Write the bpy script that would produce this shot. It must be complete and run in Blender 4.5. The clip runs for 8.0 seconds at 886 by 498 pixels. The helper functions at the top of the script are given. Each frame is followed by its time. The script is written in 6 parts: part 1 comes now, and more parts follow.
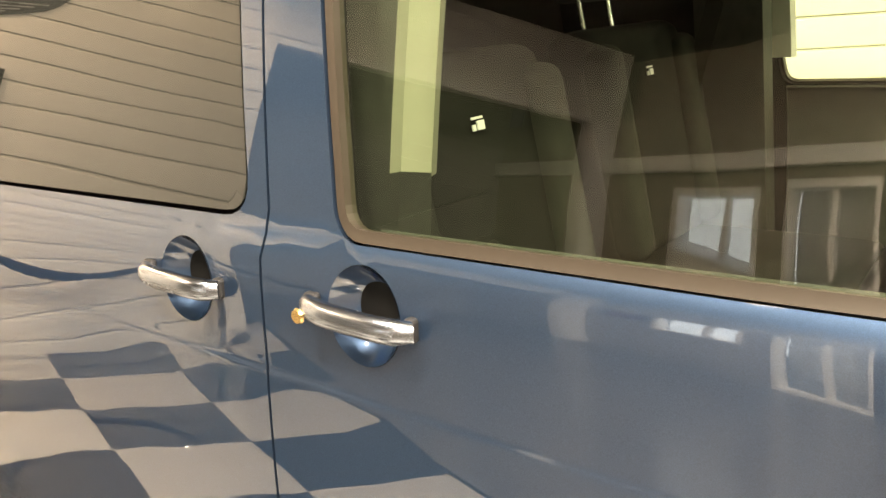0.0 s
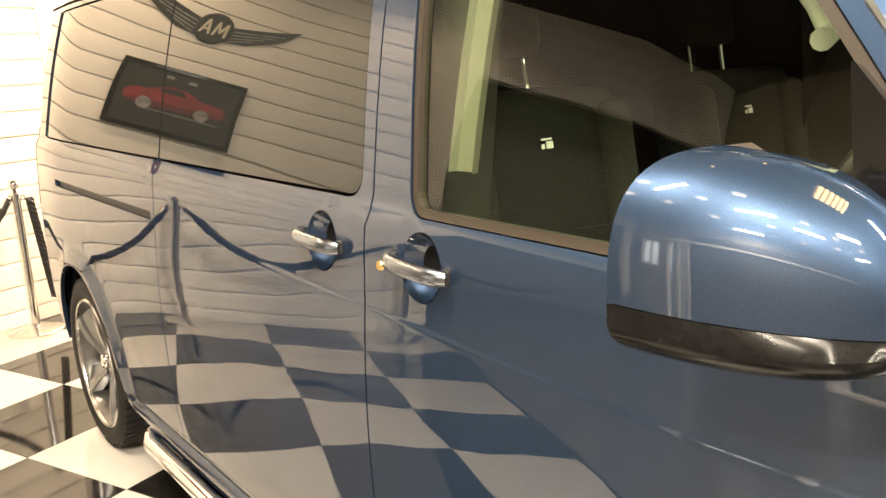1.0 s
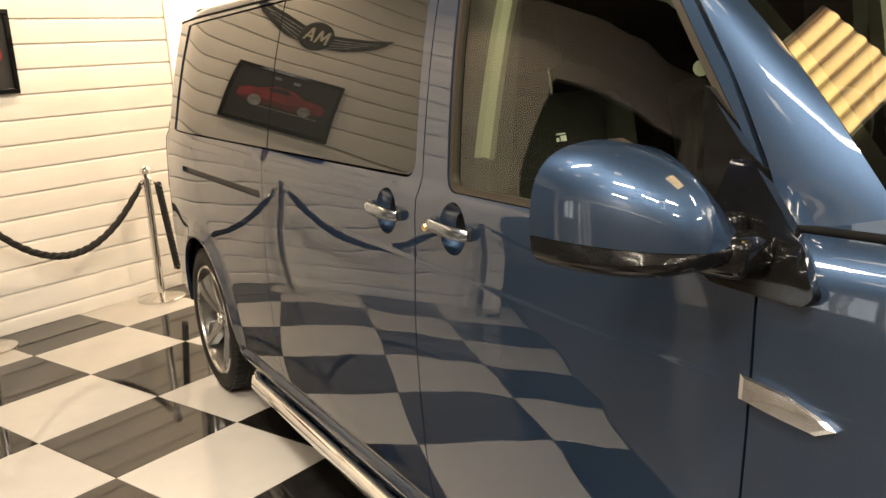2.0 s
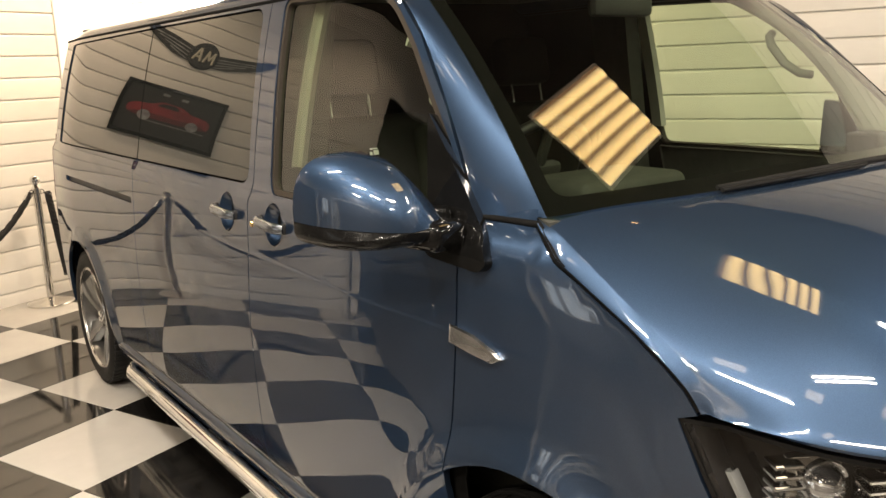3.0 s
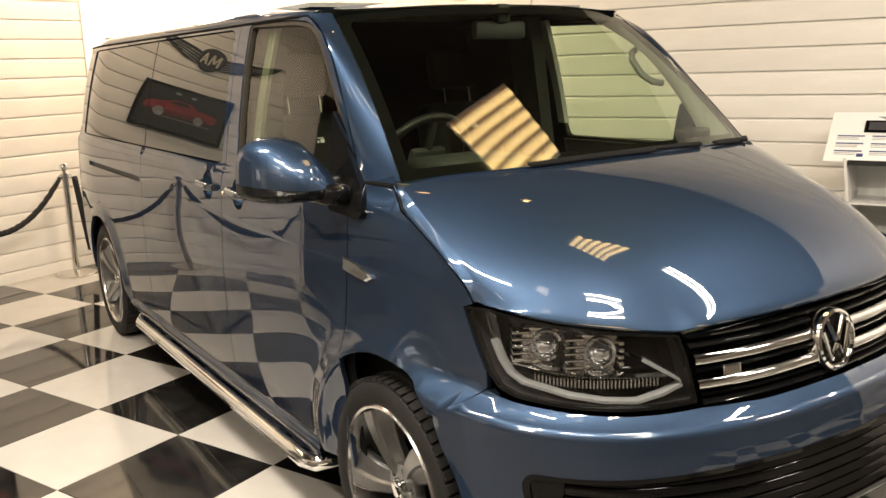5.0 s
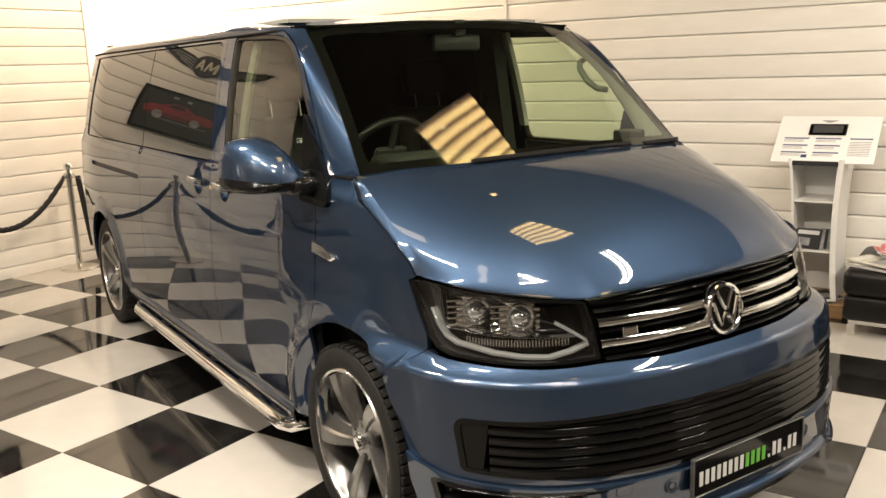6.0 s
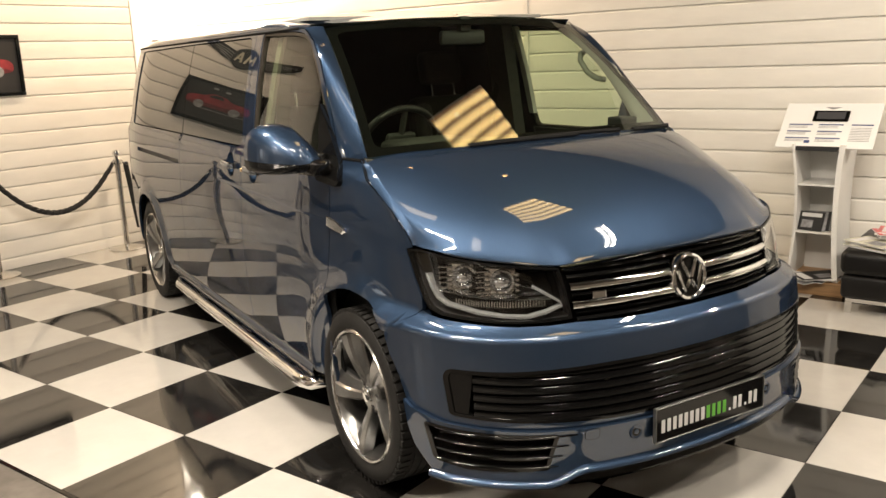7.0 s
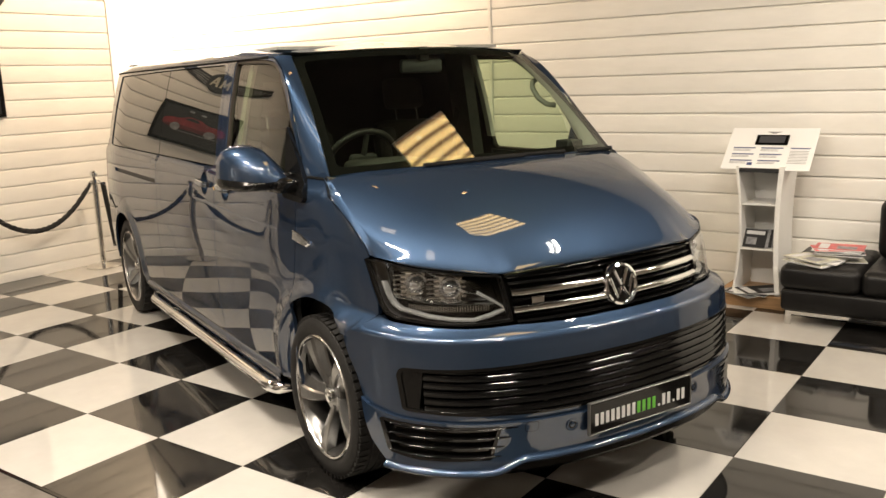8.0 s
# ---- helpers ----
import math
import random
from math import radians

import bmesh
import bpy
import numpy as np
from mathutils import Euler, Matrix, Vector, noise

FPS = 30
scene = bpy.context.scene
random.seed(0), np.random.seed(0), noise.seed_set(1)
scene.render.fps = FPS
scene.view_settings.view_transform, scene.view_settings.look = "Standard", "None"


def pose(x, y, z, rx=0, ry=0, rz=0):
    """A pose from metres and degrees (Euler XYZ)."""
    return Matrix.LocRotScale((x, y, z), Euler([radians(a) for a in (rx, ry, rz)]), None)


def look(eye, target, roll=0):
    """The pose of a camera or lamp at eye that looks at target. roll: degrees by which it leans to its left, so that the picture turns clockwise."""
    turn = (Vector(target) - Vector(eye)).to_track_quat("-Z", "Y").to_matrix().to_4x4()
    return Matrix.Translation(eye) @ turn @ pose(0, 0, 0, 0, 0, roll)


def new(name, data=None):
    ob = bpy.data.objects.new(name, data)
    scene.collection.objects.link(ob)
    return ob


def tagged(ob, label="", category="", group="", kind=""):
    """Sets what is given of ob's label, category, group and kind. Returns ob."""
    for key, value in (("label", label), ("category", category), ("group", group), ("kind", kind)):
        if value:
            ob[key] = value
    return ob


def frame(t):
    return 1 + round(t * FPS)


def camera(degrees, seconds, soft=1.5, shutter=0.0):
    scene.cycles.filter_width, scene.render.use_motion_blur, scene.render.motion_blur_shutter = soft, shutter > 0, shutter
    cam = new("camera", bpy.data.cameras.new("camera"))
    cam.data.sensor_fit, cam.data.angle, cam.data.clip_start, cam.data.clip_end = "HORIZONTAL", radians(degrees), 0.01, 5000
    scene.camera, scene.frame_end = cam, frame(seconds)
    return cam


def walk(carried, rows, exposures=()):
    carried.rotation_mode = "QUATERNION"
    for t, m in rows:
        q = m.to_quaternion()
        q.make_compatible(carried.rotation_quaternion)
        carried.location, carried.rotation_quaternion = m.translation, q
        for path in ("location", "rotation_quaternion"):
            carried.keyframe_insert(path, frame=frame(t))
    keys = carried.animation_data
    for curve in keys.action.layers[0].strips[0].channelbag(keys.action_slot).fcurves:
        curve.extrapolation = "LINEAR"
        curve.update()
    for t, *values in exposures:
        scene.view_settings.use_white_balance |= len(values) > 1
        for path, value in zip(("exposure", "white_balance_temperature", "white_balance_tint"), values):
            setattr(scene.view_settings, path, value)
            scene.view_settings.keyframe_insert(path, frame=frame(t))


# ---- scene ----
cam = camera(54.6, 8.0)
PATH = [
    (0, (-0.373, -1.57, 1.496), (-1.571, -0.06, 0.962), -4.3),
    (0.5, (-0.154, -1.669, 1.496), (-1.544, -0.308, 1.033), -3.8),
    (1, (0.124, -1.712, 1.51), (-1.433, -0.536, 1.069), -3.0),
    (1.2, (0.272, -1.758, 1.517), (-1.366, -0.691, 1.094), -2.2),
    (2.3, (0.811, -1.909, 1.564), (-0.875, -0.93, 1.115), -3.6),
    (2.5, (0.95, -1.908, 1.564), (-0.718, -0.894, 1.127), -3.5),
    (3, (1.218, -1.914, 1.584), (-0.366, -0.767, 1.165), -2.3),
    (3.5, (1.427, -2.007, 1.592), (-0.129, -0.826, 1.163), -2.4),
    (4, (1.67, -2.046, 1.614), (0.116, -0.864, 1.181), -2.3),
    (4.5, (1.922, -2.022, 1.609), (0.326, -0.893, 1.189), -1.7),
    (4.7, (1.998, -2.036, 1.611), (0.385, -0.932, 1.187), -1.8),
    (5.8, (2.48, -2.188, 1.636), (0.865, -1.086, 1.214), -2.2),
    (6, (2.559, -2.182, 1.635), (0.94, -1.083, 1.22), -1.9),
    (6.5, (2.798, -2.177, 1.632), (1.142, -1.143, 1.198), -1.4),
    (7, (2.953, -2.241, 1.65), (1.284, -1.231, 1.213), -2.3),
    (7.5, (3.124, -2.314, 1.667), (1.474, -1.259, 1.262), -2.4),
    (8, (3.254, -2.32, 1.663), (1.604, -1.259, 1.276), -2.0),
]
walk(cam, [(t, look(eye, target, roll)) for t, eye, target, roll in PATH],
     [(0, 1.36, 7150, 10), (0.5, 1.20, 7150, 10), (1.0, 0.82, 7000, 10), (1.3, 0.58, 6850, 10), (2.3, -0.33, 6750, 10), (3.0, -0.31, 6550, 10), (4.5, -0.34, 6500, 10), (8, -0.50, 6500, 10)])

# The van stands along x, front axle at x = 0; the room is turned against it.
TURN_ROOM = 21.43
ROOM = pose(0, 0, 0, 0, 0, TURN_ROOM)
REAR_U, BACK_V, NEAR_V, FAR_U, CEIL = -5.46, 3.22, -4.3, 5.6, 3.4
TILE, TILE_U, TILE_V, EDGE_V = 0.602, -0.670, -0.987, -1.590

# ---- world and lights ----
world = bpy.data.worlds.new("world")
scene.world = world
world.use_nodes = True
world.node_tree.nodes["Background"].inputs[0].default_value = (0.02, 0.02, 0.022, 1)
WARM, WHITE = (1.0, 0.75, 0.50), (1.0, 0.88, 0.73)


def lamp(name, kind, m, energy, color, size=0.3, size_y=None, angle=None):
    data = bpy.data.lights.new(name, kind)
    data.energy, data.color = energy, color
    if kind == "AREA":
        data.size = size
        if size_y:
            data.shape, data.size_y = "RECTANGLE", size_y
    else:
        data.shadow_soft_size = size
    if angle:
        data.spot_size, data.spot_blend = radians(angle), 0.6
    ob = new(name, data)
    ob.matrix_world = m
    return ob


# ---- materials ----
def mat(name, color, rough=0.5, metal=0.0, **more):
    m = bpy.data.materials.new(name)
    m.use_nodes = True
    b = m.node_tree.nodes["Principled BSDF"]
    b.inputs["Base Color"].default_value = (*color, 1)
    b.inputs["Roughness"].default_value, b.inputs["Metallic"].default_value = rough, metal
    for key, value in more.items():
        b.inputs[key.replace("_", " ")].default_value = value
    return m


def node(m, kind, **settings):
    n = m.node_tree.nodes.new(kind)
    for key, value in settings.items():
        n.inputs[key].default_value = value
    return n


def grain(m, scale, low, high, detail=4.0, stretch=(1, 1, 1), bump=0.0, bump_scale=None, rough=None, distance=0.002):
    """Mottles the base colour between two values of itself; with bump and rough, the relief and the gloss as well."""
    tree, b = m.node_tree, m.node_tree.nodes["Principled BSDF"]
    at = tree.nodes.new("ShaderNodeTexCoord")
    mapping = node(m, "ShaderNodeMapping", Scale=stretch)
    tree.links.new(at.outputs["Object"], mapping.inputs["Vector"])
    noise_n = node(m, "ShaderNodeTexNoise", Scale=scale, Detail=detail, Roughness=0.6)
    tree.links.new(mapping.outputs[0], noise_n.inputs["Vector"])
    ramp = tree.nodes.new("ShaderNodeMapRange")
    for key, value in (("From Min", 0.3), ("From Max", 0.7), ("To Min", low), ("To Max", high)):
        ramp.inputs[key].default_value = value
    tree.links.new(noise_n.outputs[0], ramp.inputs["Value"])
    mix = tree.nodes.new("ShaderNodeVectorMath")
    mix.operation = "SCALE"
    mix.inputs[0].default_value = b.inputs["Base Color"].default_value[:3]
    tree.links.new(ramp.outputs[0], mix.inputs["Scale"])
    tree.links.new(mix.outputs[0], b.inputs["Base Color"])
    if rough:
        gloss = tree.nodes.new("ShaderNodeMapRange")
        for key, value in (("From Min", 0.3), ("From Max", 0.7), ("To Min", rough[0]), ("To Max", rough[1])):
            gloss.inputs[key].default_value = value
        tree.links.new(noise_n.outputs[0], gloss.inputs["Value"])
        tree.links.new(gloss.outputs[0], b.inputs["Roughness"])
    if bump:
        fine = node(m, "ShaderNodeTexNoise", Scale=bump_scale or scale * 6, Detail=3.0)
        tree.links.new(mapping.outputs[0], fine.inputs["Vector"])
        relief = node(m, "ShaderNodeBump", Strength=bump, Distance=distance)
        tree.links.new(fine.outputs[0], relief.inputs["Height"])
        tree.links.new(relief.outputs[0], b.inputs["Normal"])
    return m


def vary(m, low, high):
    """Scales the base colour from piece to piece."""
    tree, b = m.node_tree, m.node_tree.nodes["Principled BSDF"]
    info = tree.nodes.new("ShaderNodeObjectInfo")
    ramp = tree.nodes.new("ShaderNodeMapRange")
    ramp.inputs["To Min"].default_value, ramp.inputs["To Max"].default_value = low, high
    tree.links.new(info.outputs["Random"], ramp.inputs["Value"])
    mix = tree.nodes.new("ShaderNodeVectorMath")
    mix.operation = "SCALE"
    socket = b.inputs["Base Color"]
    if socket.links:
        tree.links.new(socket.links[0].from_socket, mix.inputs[0])
    else:
        mix.inputs[0].default_value = socket.default_value[:3]
    tree.links.new(ramp.outputs[0], mix.inputs["Scale"])
    tree.links.new(mix.outputs[0], socket)
    return m


def glowing(name, color, strength):
    m = bpy.data.materials.new(name)
    m.use_nodes = True
    b = m.node_tree.nodes["Principled BSDF"]
    b.inputs["Base Color"].default_value = (0.8, 0.8, 0.8, 1)
    b.inputs["Emission Color"].default_value, b.inputs["Emission Strength"].default_value = (*color, 1), strength
    return m


PAINT = mat("blue_metallic_paint", (0.032, 0.055, 0.099), 0.45, 0.82, Specular_IOR_Level=0.0, Coat_Weight=1.0, Coat_Roughness=0.012, Coat_IOR=1.70, Specular_Tint=(0.08, 0.13, 0.22, 1))
grain(PAINT, 900, 0.82, 1.18, 2.0)
BLACK_GLOSS = grain(mat("black_gloss_plastic", (0.004, 0.004, 0.004), 0.08, IOR=1.39), 60, 0.8, 1.3, rough=(0.05, 0.11))
BLACK = grain(mat("black_plastic", (0.012, 0.012, 0.013), 0.5), 40, 0.7, 1.3, bump=0.2, bump_scale=600)
# near-black for underbody parts and for shade painted into gaps and recesses
SHADOW_BLACK = grain(mat("underbody_and_gap_shade", (0.004, 0.004, 0.004), 0.9, Specular_IOR_Level=0.1), 20, 0.6, 1.4)
CHROME = grain(mat("chrome", (0.78, 0.78, 0.77), 0.06, 1.0), 30, 0.94, 1.04, rough=(0.04, 0.09))
STEEL = grain(mat("polished_steel", (0.72, 0.70, 0.67), 0.14, 1.0), 20, 0.9, 1.08, stretch=(1, 1, 6), rough=(0.1, 0.2))
ALLOY = grain(mat("grey_alloy", (0.19, 0.19, 0.187), 0.28, 0.85, Coat_Weight=0.5, Coat_Roughness=0.1), 50, 0.9, 1.1)
SATIN = grain(mat("satin_chrome", (0.74, 0.76, 0.79), 0.2, 1.0), 40, 0.95, 1.03, rough=(0.17, 0.24))
DARK_WALL = grain(mat("dark_wall", (0.10, 0.085, 0.07), 0.6), 3, 0.7, 1.3)
ALLOY_CUT = grain(mat("cut_alloy", (0.62, 0.61, 0.60), 0.2, 1.0), 50, 0.92, 1.06)
TYRE = grain(mat("tyre_rubber", (0.011, 0.0105, 0.010), 0.7, Specular_IOR_Level=0.3), 30, 0.75, 1.3, bump=0.3, bump_scale=300)
PRIVACY = mat("privacy_glass", (0.012, 0.013, 0.012), 0.012, IOR=1.39)
MIRROR_BLACK = grain(mat("mirror_black", (0.005, 0.005, 0.005), 0.22, Specular_IOR_Level=0.18), 60, 0.8, 1.3, rough=(0.18, 0.28))
WIPER = grain(mat("wiper_black", (0.006, 0.006, 0.006), 0.6, Specular_IOR_Level=0.12), 60, 0.7, 1.3)
RUBBER = mat("window_rubber", (0.022, 0.017, 0.012), 0.5, Specular_IOR_Level=0.3)


def glass(name, tint, gloss=0.085):
    """Thin glass: it lets the light straight through, tinted, and mirrors at its surface."""
    m = bpy.data.materials.new(name)
    m.use_nodes = True
    tree = m.node_tree
    tree.nodes.clear()
    out = tree.nodes.new("ShaderNodeOutputMaterial")
    clear = node(m, "ShaderNodeBsdfTransparent", Color=(*tint, 1))
    shine = node(m, "ShaderNodeBsdfGlossy", Color=(1, 1, 1, 1), Roughness=0.008)
    facing = tree.nodes.new("ShaderNodeLayerWeight")
    facing.inputs["Blend"].default_value = 0.5
    power = tree.nodes.new("ShaderNodeMath")
    power.operation, power.inputs[1].default_value = "POWER", 5.0
    tree.links.new(facing.outputs["Facing"], power.inputs[0])
    edge = tree.nodes.new("ShaderNodeMapRange")
    edge.inputs["To Min"].default_value, edge.inputs["To Max"].default_value = gloss, 1.0
    tree.links.new(power.outputs[0], edge.inputs["Value"])
    mix = tree.nodes.new("ShaderNodeMixShader")
    tree.links.new(edge.outputs[0], mix.inputs[0])
    tree.links.new(clear.outputs[0], mix.inputs[1])
    tree.links.new(shine.outputs[0], mix.inputs[2])
    tree.links.new(mix.outputs[0], out.inputs["Surface"])
    return m


GREEN_GLASS = glass("green_tinted_glass", (0.82, 0.90, 0.76), 0.105)
DOOR_GLASS = glass("door_window_glass", (0.80, 0.88, 0.73), 0.052)
CLEAR_GLASS = glass("clear_lens", (0.95, 0.96, 0.96), 0.06)
WALL_WHITE = grain(mat("white_cladding", (0.80, 0.775, 0.72), 0.42), 3, 0.95, 1.03, stretch=(1, 1, 4), bump=0.08, bump_scale=40, rough=(0.36, 0.5))
vary(WALL_WHITE, 0.96, 1.02)
# white cladding scaled darker, so the deep wall's shade lies in its colour
WALL_SHADED = vary(grain(mat("shaded_white_cladding", (0.30, 0.29, 0.27), 0.5), 3, 0.92, 1.05, stretch=(1, 1, 4), rough=(0.42, 0.55)), 0.96, 1.03)
NEAR_WALL = grain(mat("cream_wall", (0.30, 0.265, 0.21), 0.6), 2, 0.92, 1.05)
PLAIN_WHITE = grain(mat("white_panel", (0.82, 0.81, 0.78), 0.5), 2, 0.97, 1.02)
TILE_WHITE = vary(grain(mat("white_gloss_tile", (0.51, 0.49, 0.455), 0.06, IOR=1.55), 5, 0.94, 1.03, bump=0.012, bump_scale=9, rough=(0.04, 0.09)), 0.96, 1.03)
TILE_BLACK = vary(grain(mat("black_gloss_tile", (0.010, 0.0095, 0.009), 0.05, IOR=1.58), 7, 0.6, 1.7, bump=0.012, bump_scale=9, rough=(0.035, 0.08)), 0.8, 1.25)
GROUT = grain(mat("tile_joint", (0.10, 0.09, 0.08), 0.8), 30, 0.7, 1.2)
CEILING = grain(mat("dark_ceiling", (0.035, 0.028, 0.022), 0.7), 4, 0.6, 1.4)
LEATHER = grain(mat("black_leather", (0.007, 0.0065, 0.0065), 0.42, Specular_IOR_Level=0.3), 12, 0.8, 1.25, bump=0.35, bump_scale=260, rough=(0.36, 0.5))
FABRIC = grain(mat("dark_seat_fabric", (0.009, 0.009, 0.008), 0.9, Specular_IOR_Level=0.08), 25, 0.8, 1.2)
GREY_FABRIC = grain(mat("grey_seat_fabric", (0.018, 0.018, 0.016), 0.9, Specular_IOR_Level=0.08), 25, 0.8, 1.2)
TRIM_GREY = grain(mat("grey_trim", (0.22, 0.22, 0.20), 0.7), 20, 0.9, 1.1, bump=0.2, bump_scale=400)
DASH = grain(mat("dark_dashboard", (0.026, 0.027, 0.024), 0.7, Specular_IOR_Level=0.2), 30, 0.8, 1.2, bump=0.3, bump_scale=500)
OAK = grain(mat("oak", (0.42, 0.25, 0.12), 0.45), 6, 0.7, 1.2, stretch=(1, 12, 12), bump=0.1)
ROPE = grain(mat("black_rope", (0.008, 0.008, 0.008), 0.8), 90, 0.6, 1.6, bump=0.8, bump_scale=160, distance=0.004)
PAPER = mat("white_paper", (0.78, 0.78, 0.77), 0.6)
INK = mat("black_ink", (0.012, 0.012, 0.013), 0.6)
NAVY = mat("navy_print", (0.03, 0.05, 0.16), 0.6)
RED = grain(mat("red_print", (0.24, 0.015, 0.022), 0.5), 14, 0.6, 1.3)
DARK_RED = grain(mat("dark_red_print", (0.12, 0.006, 0.01), 0.5), 14, 0.6, 1.3)
GREY_PRINT = grain(mat("grey_print", (0.25, 0.25, 0.26), 0.5), 20, 0.5, 1.5)
OLIVE = grain(mat("olive_print", (0.30, 0.27, 0.12), 0.45), 18, 0.5, 1.5)
GREEN = mat("green_print", (0.12, 0.42, 0.05), 0.5)
WHITE_PRINT = mat("white_print", (0.62, 0.62, 0.62), 0.5)
AMBER = mat("amber", (0.5, 0.12, 0.01), 0.25)
RED_LENS = mat("red_lens", (0.25, 0.008, 0.01), 0.12)


# ---- mesh helpers ----
def obj(name, me, material, parent=None, label=""):
    if material and not me.materials:
        me.materials.append(material)
    ob = new(name, me)
    if parent:
        ob.parent = parent
    if label:
        tagged(ob, label)
    return ob


def part(name, bm, material, parent, label="", smooth=None):
    me = bpy.data.meshes.new(name)
    bm.to_mesh(me)
    bm.free()
    if smooth is not None:
        for p in me.polygons:
            p.use_smooth = True
        me.set_sharp_from_angle(angle=radians(smooth))
    return obj(name, me, material, parent, label)


def thing(name, label, category, group="", m=None, kind=""):
    ob = new(name)
    ob.empty_display_size = 0.1
    if m:
        ob.matrix_world = m
    return tagged(ob, label, category, group, kind)


def box(bm, x0, x1, y0, y1, z0, z1, bevel=0.0, segments=2, m=None):
    made = bmesh.ops.create_cube(bm, size=1.0)["verts"]
    bmesh.ops.transform(bm, verts=made, matrix=Matrix.LocRotScale(((x0 + x1) / 2, (y0 + y1) / 2, (z0 + z1) / 2), None, (x1 - x0, y1 - y0, z1 - z0)))
    if bevel:
        edges = list({e for v in made for e in v.link_edges})
        out = bmesh.ops.bevel(bm, geom=edges, offset=bevel, segments=segments, affect="EDGES", profile=0.5)
        made = list({v for f in out["faces"] for v in f.verts} | {v for v in made if v.is_valid})
    if m:
        bmesh.ops.transform(bm, verts=[v for v in made if v.is_valid], matrix=m)
    return bm


def boxed(*args, **more):
    return box(bmesh.new(), *args, **more)


def grid_mesh(bm, rows, closed=False, cap=False, flip=False):
    """Faces between rows of points; closed: each row is a ring."""
    vs = [[bm.verts.new(p) for p in row] for row in rows]
    n = len(vs[0])
    for a, b in zip(vs, vs[1:]):
        for i in range(n if closed else n - 1):
            j = (i + 1) % n
            quad = (a[i], a[j], b[j], b[i])
            bm.faces.new(quad[::-1] if flip else quad)
    if cap and closed:
        bm.faces.new(vs[0] if flip else vs[0][::-1])
        bm.faces.new(vs[-1][::-1] if flip else vs[-1])
    return bm


def lathe(bm, profile, steps=48, axis="z", turn=1.0, cap=False):
    """Turns (radius, height) points round an axis."""
    rows = []
    for k in range(steps):
        a = 2 * math.pi * k / steps * turn
        c, s = math.cos(a), math.sin(a)
        ring = []
        for r, h in profile:
            ring.append({"z": (r * c, r * s, h), "y": (r * c, h, r * s), "x": (h, r * c, r * s)}[axis])
        rows.append(ring)
    rows.append(rows[0])
    grid_mesh(bm, rows)
    bmesh.ops.remove_doubles(bm, verts=bm.verts, dist=1e-5)
    bmesh.ops.recalc_face_normals(bm, faces=bm.faces)
    return bm


def tube(bm, points, radius, sides=12, cap=True):
    """A round bar along points; radius may be a list."""
    pts = [Vector(p) for p in points]
    rows, up = [], None
    for i, p in enumerate(pts):
        d = (pts[min(i + 1, len(pts) - 1)] - pts[max(i - 1, 0)]).normalized()
        if up is None:
            up = d.orthogonal().normalized()
        up = (up - d * up.dot(d)).normalized()
        side = d.cross(up)
        r = radius[i] if isinstance(radius, (list, tuple)) else radius
        rows.append([p + up * float(r * math.cos(2 * math.pi * k / sides)) + side * float(r * math.sin(2 * math.pi * k / sides)) for k in range(sides)])
    grid_mesh(bm, rows, closed=True, cap=cap)
    bmesh.ops.recalc_face_normals(bm, faces=bm.faces)
    return bm


def smoothstep(a, b, x):
    t = min(max((x - a) / (b - a), 0.0), 1.0)
    return t * t * (3 - 2 * t)


def curve(xs, ys):
    """A smooth curve through points that never overshoots (monotone cubic)."""
    xs, ys = np.array(xs, float), np.array(ys, float)
    h, d = np.diff(xs), np.diff(ys) / np.diff(xs)
    m = np.zeros(len(xs))
    for i in range(1, len(xs) - 1):
        if d[i - 1] * d[i] > 0:
            w1, w2 = 2 * h[i] + h[i - 1], h[i] + 2 * h[i - 1]
            m[i] = (w1 + w2) / (w1 / d[i - 1] + w2 / d[i])
    m[0], m[-1] = d[0], d[-1]

    def at(x):
        x = min(max(x, xs[0]), xs[-1])
        i = min(max(int(np.searchsorted(xs, x)) - 1, 0), len(h) - 1)
        t = (x - xs[i]) / h[i]
        return float((1 + 2 * t) * (1 - t) ** 2 * ys[i] + t * (1 - t) ** 2 * h[i] * m[i] + t * t * (3 - 2 * t) * ys[i + 1] + t * t * (t - 1) * h[i] * m[i + 1])

    return at


def rounded(points, radius, steps=5):
    """A closed outline with rounded corners; radius: one for all or one a corner."""
    out, n = [], len(points)
    for i in range(n):
        p, q, r = (Vector(points[k % n]) for k in (i - 1, i, i + 1))
        rad = radius[i] if isinstance(radius, (list, tuple)) else radius
        a, b = (p - q), (r - q)
        cut = min(rad, a.length * 0.45, b.length * 0.45)
        if cut < 1e-4:
            out.append(q)
            continue
        a, b = q + a.normalized() * cut, q + b.normalized() * cut
        for k in range(steps + 1):
            t = k / steps
            out.append(a * (1 - t) ** 2 + q * 2 * t * (1 - t) + b * t * t)
    return [tuple(p) for p in out]


def dense(points, step):
    out, n = [], len(points)
    for i in range(n):
        p, q = Vector(points[i]), Vector(points[(i + 1) % n])
        k = max(1, int(math.ceil((q - p).length / step)))
        out += [tuple(p.lerp(q, j / k)) for j in range(k)]
    return out


def inside(pts, loop):
    """Which of the points lie inside the loop."""
    pts, loop = np.asarray(pts, float), np.asarray(loop, float)
    odd = np.zeros(len(pts), bool)
    for (x0, y0), (x1, y1) in zip(loop, np.roll(loop, -1, 0)):
        if y0 == y1:
            continue
        cross = ((pts[:, 1] < y0) != (pts[:, 1] < y1)) & (pts[:, 0] < (x1 - x0) * (pts[:, 1] - y0) / (y1 - y0) + x0)
        odd ^= cross
    return odd


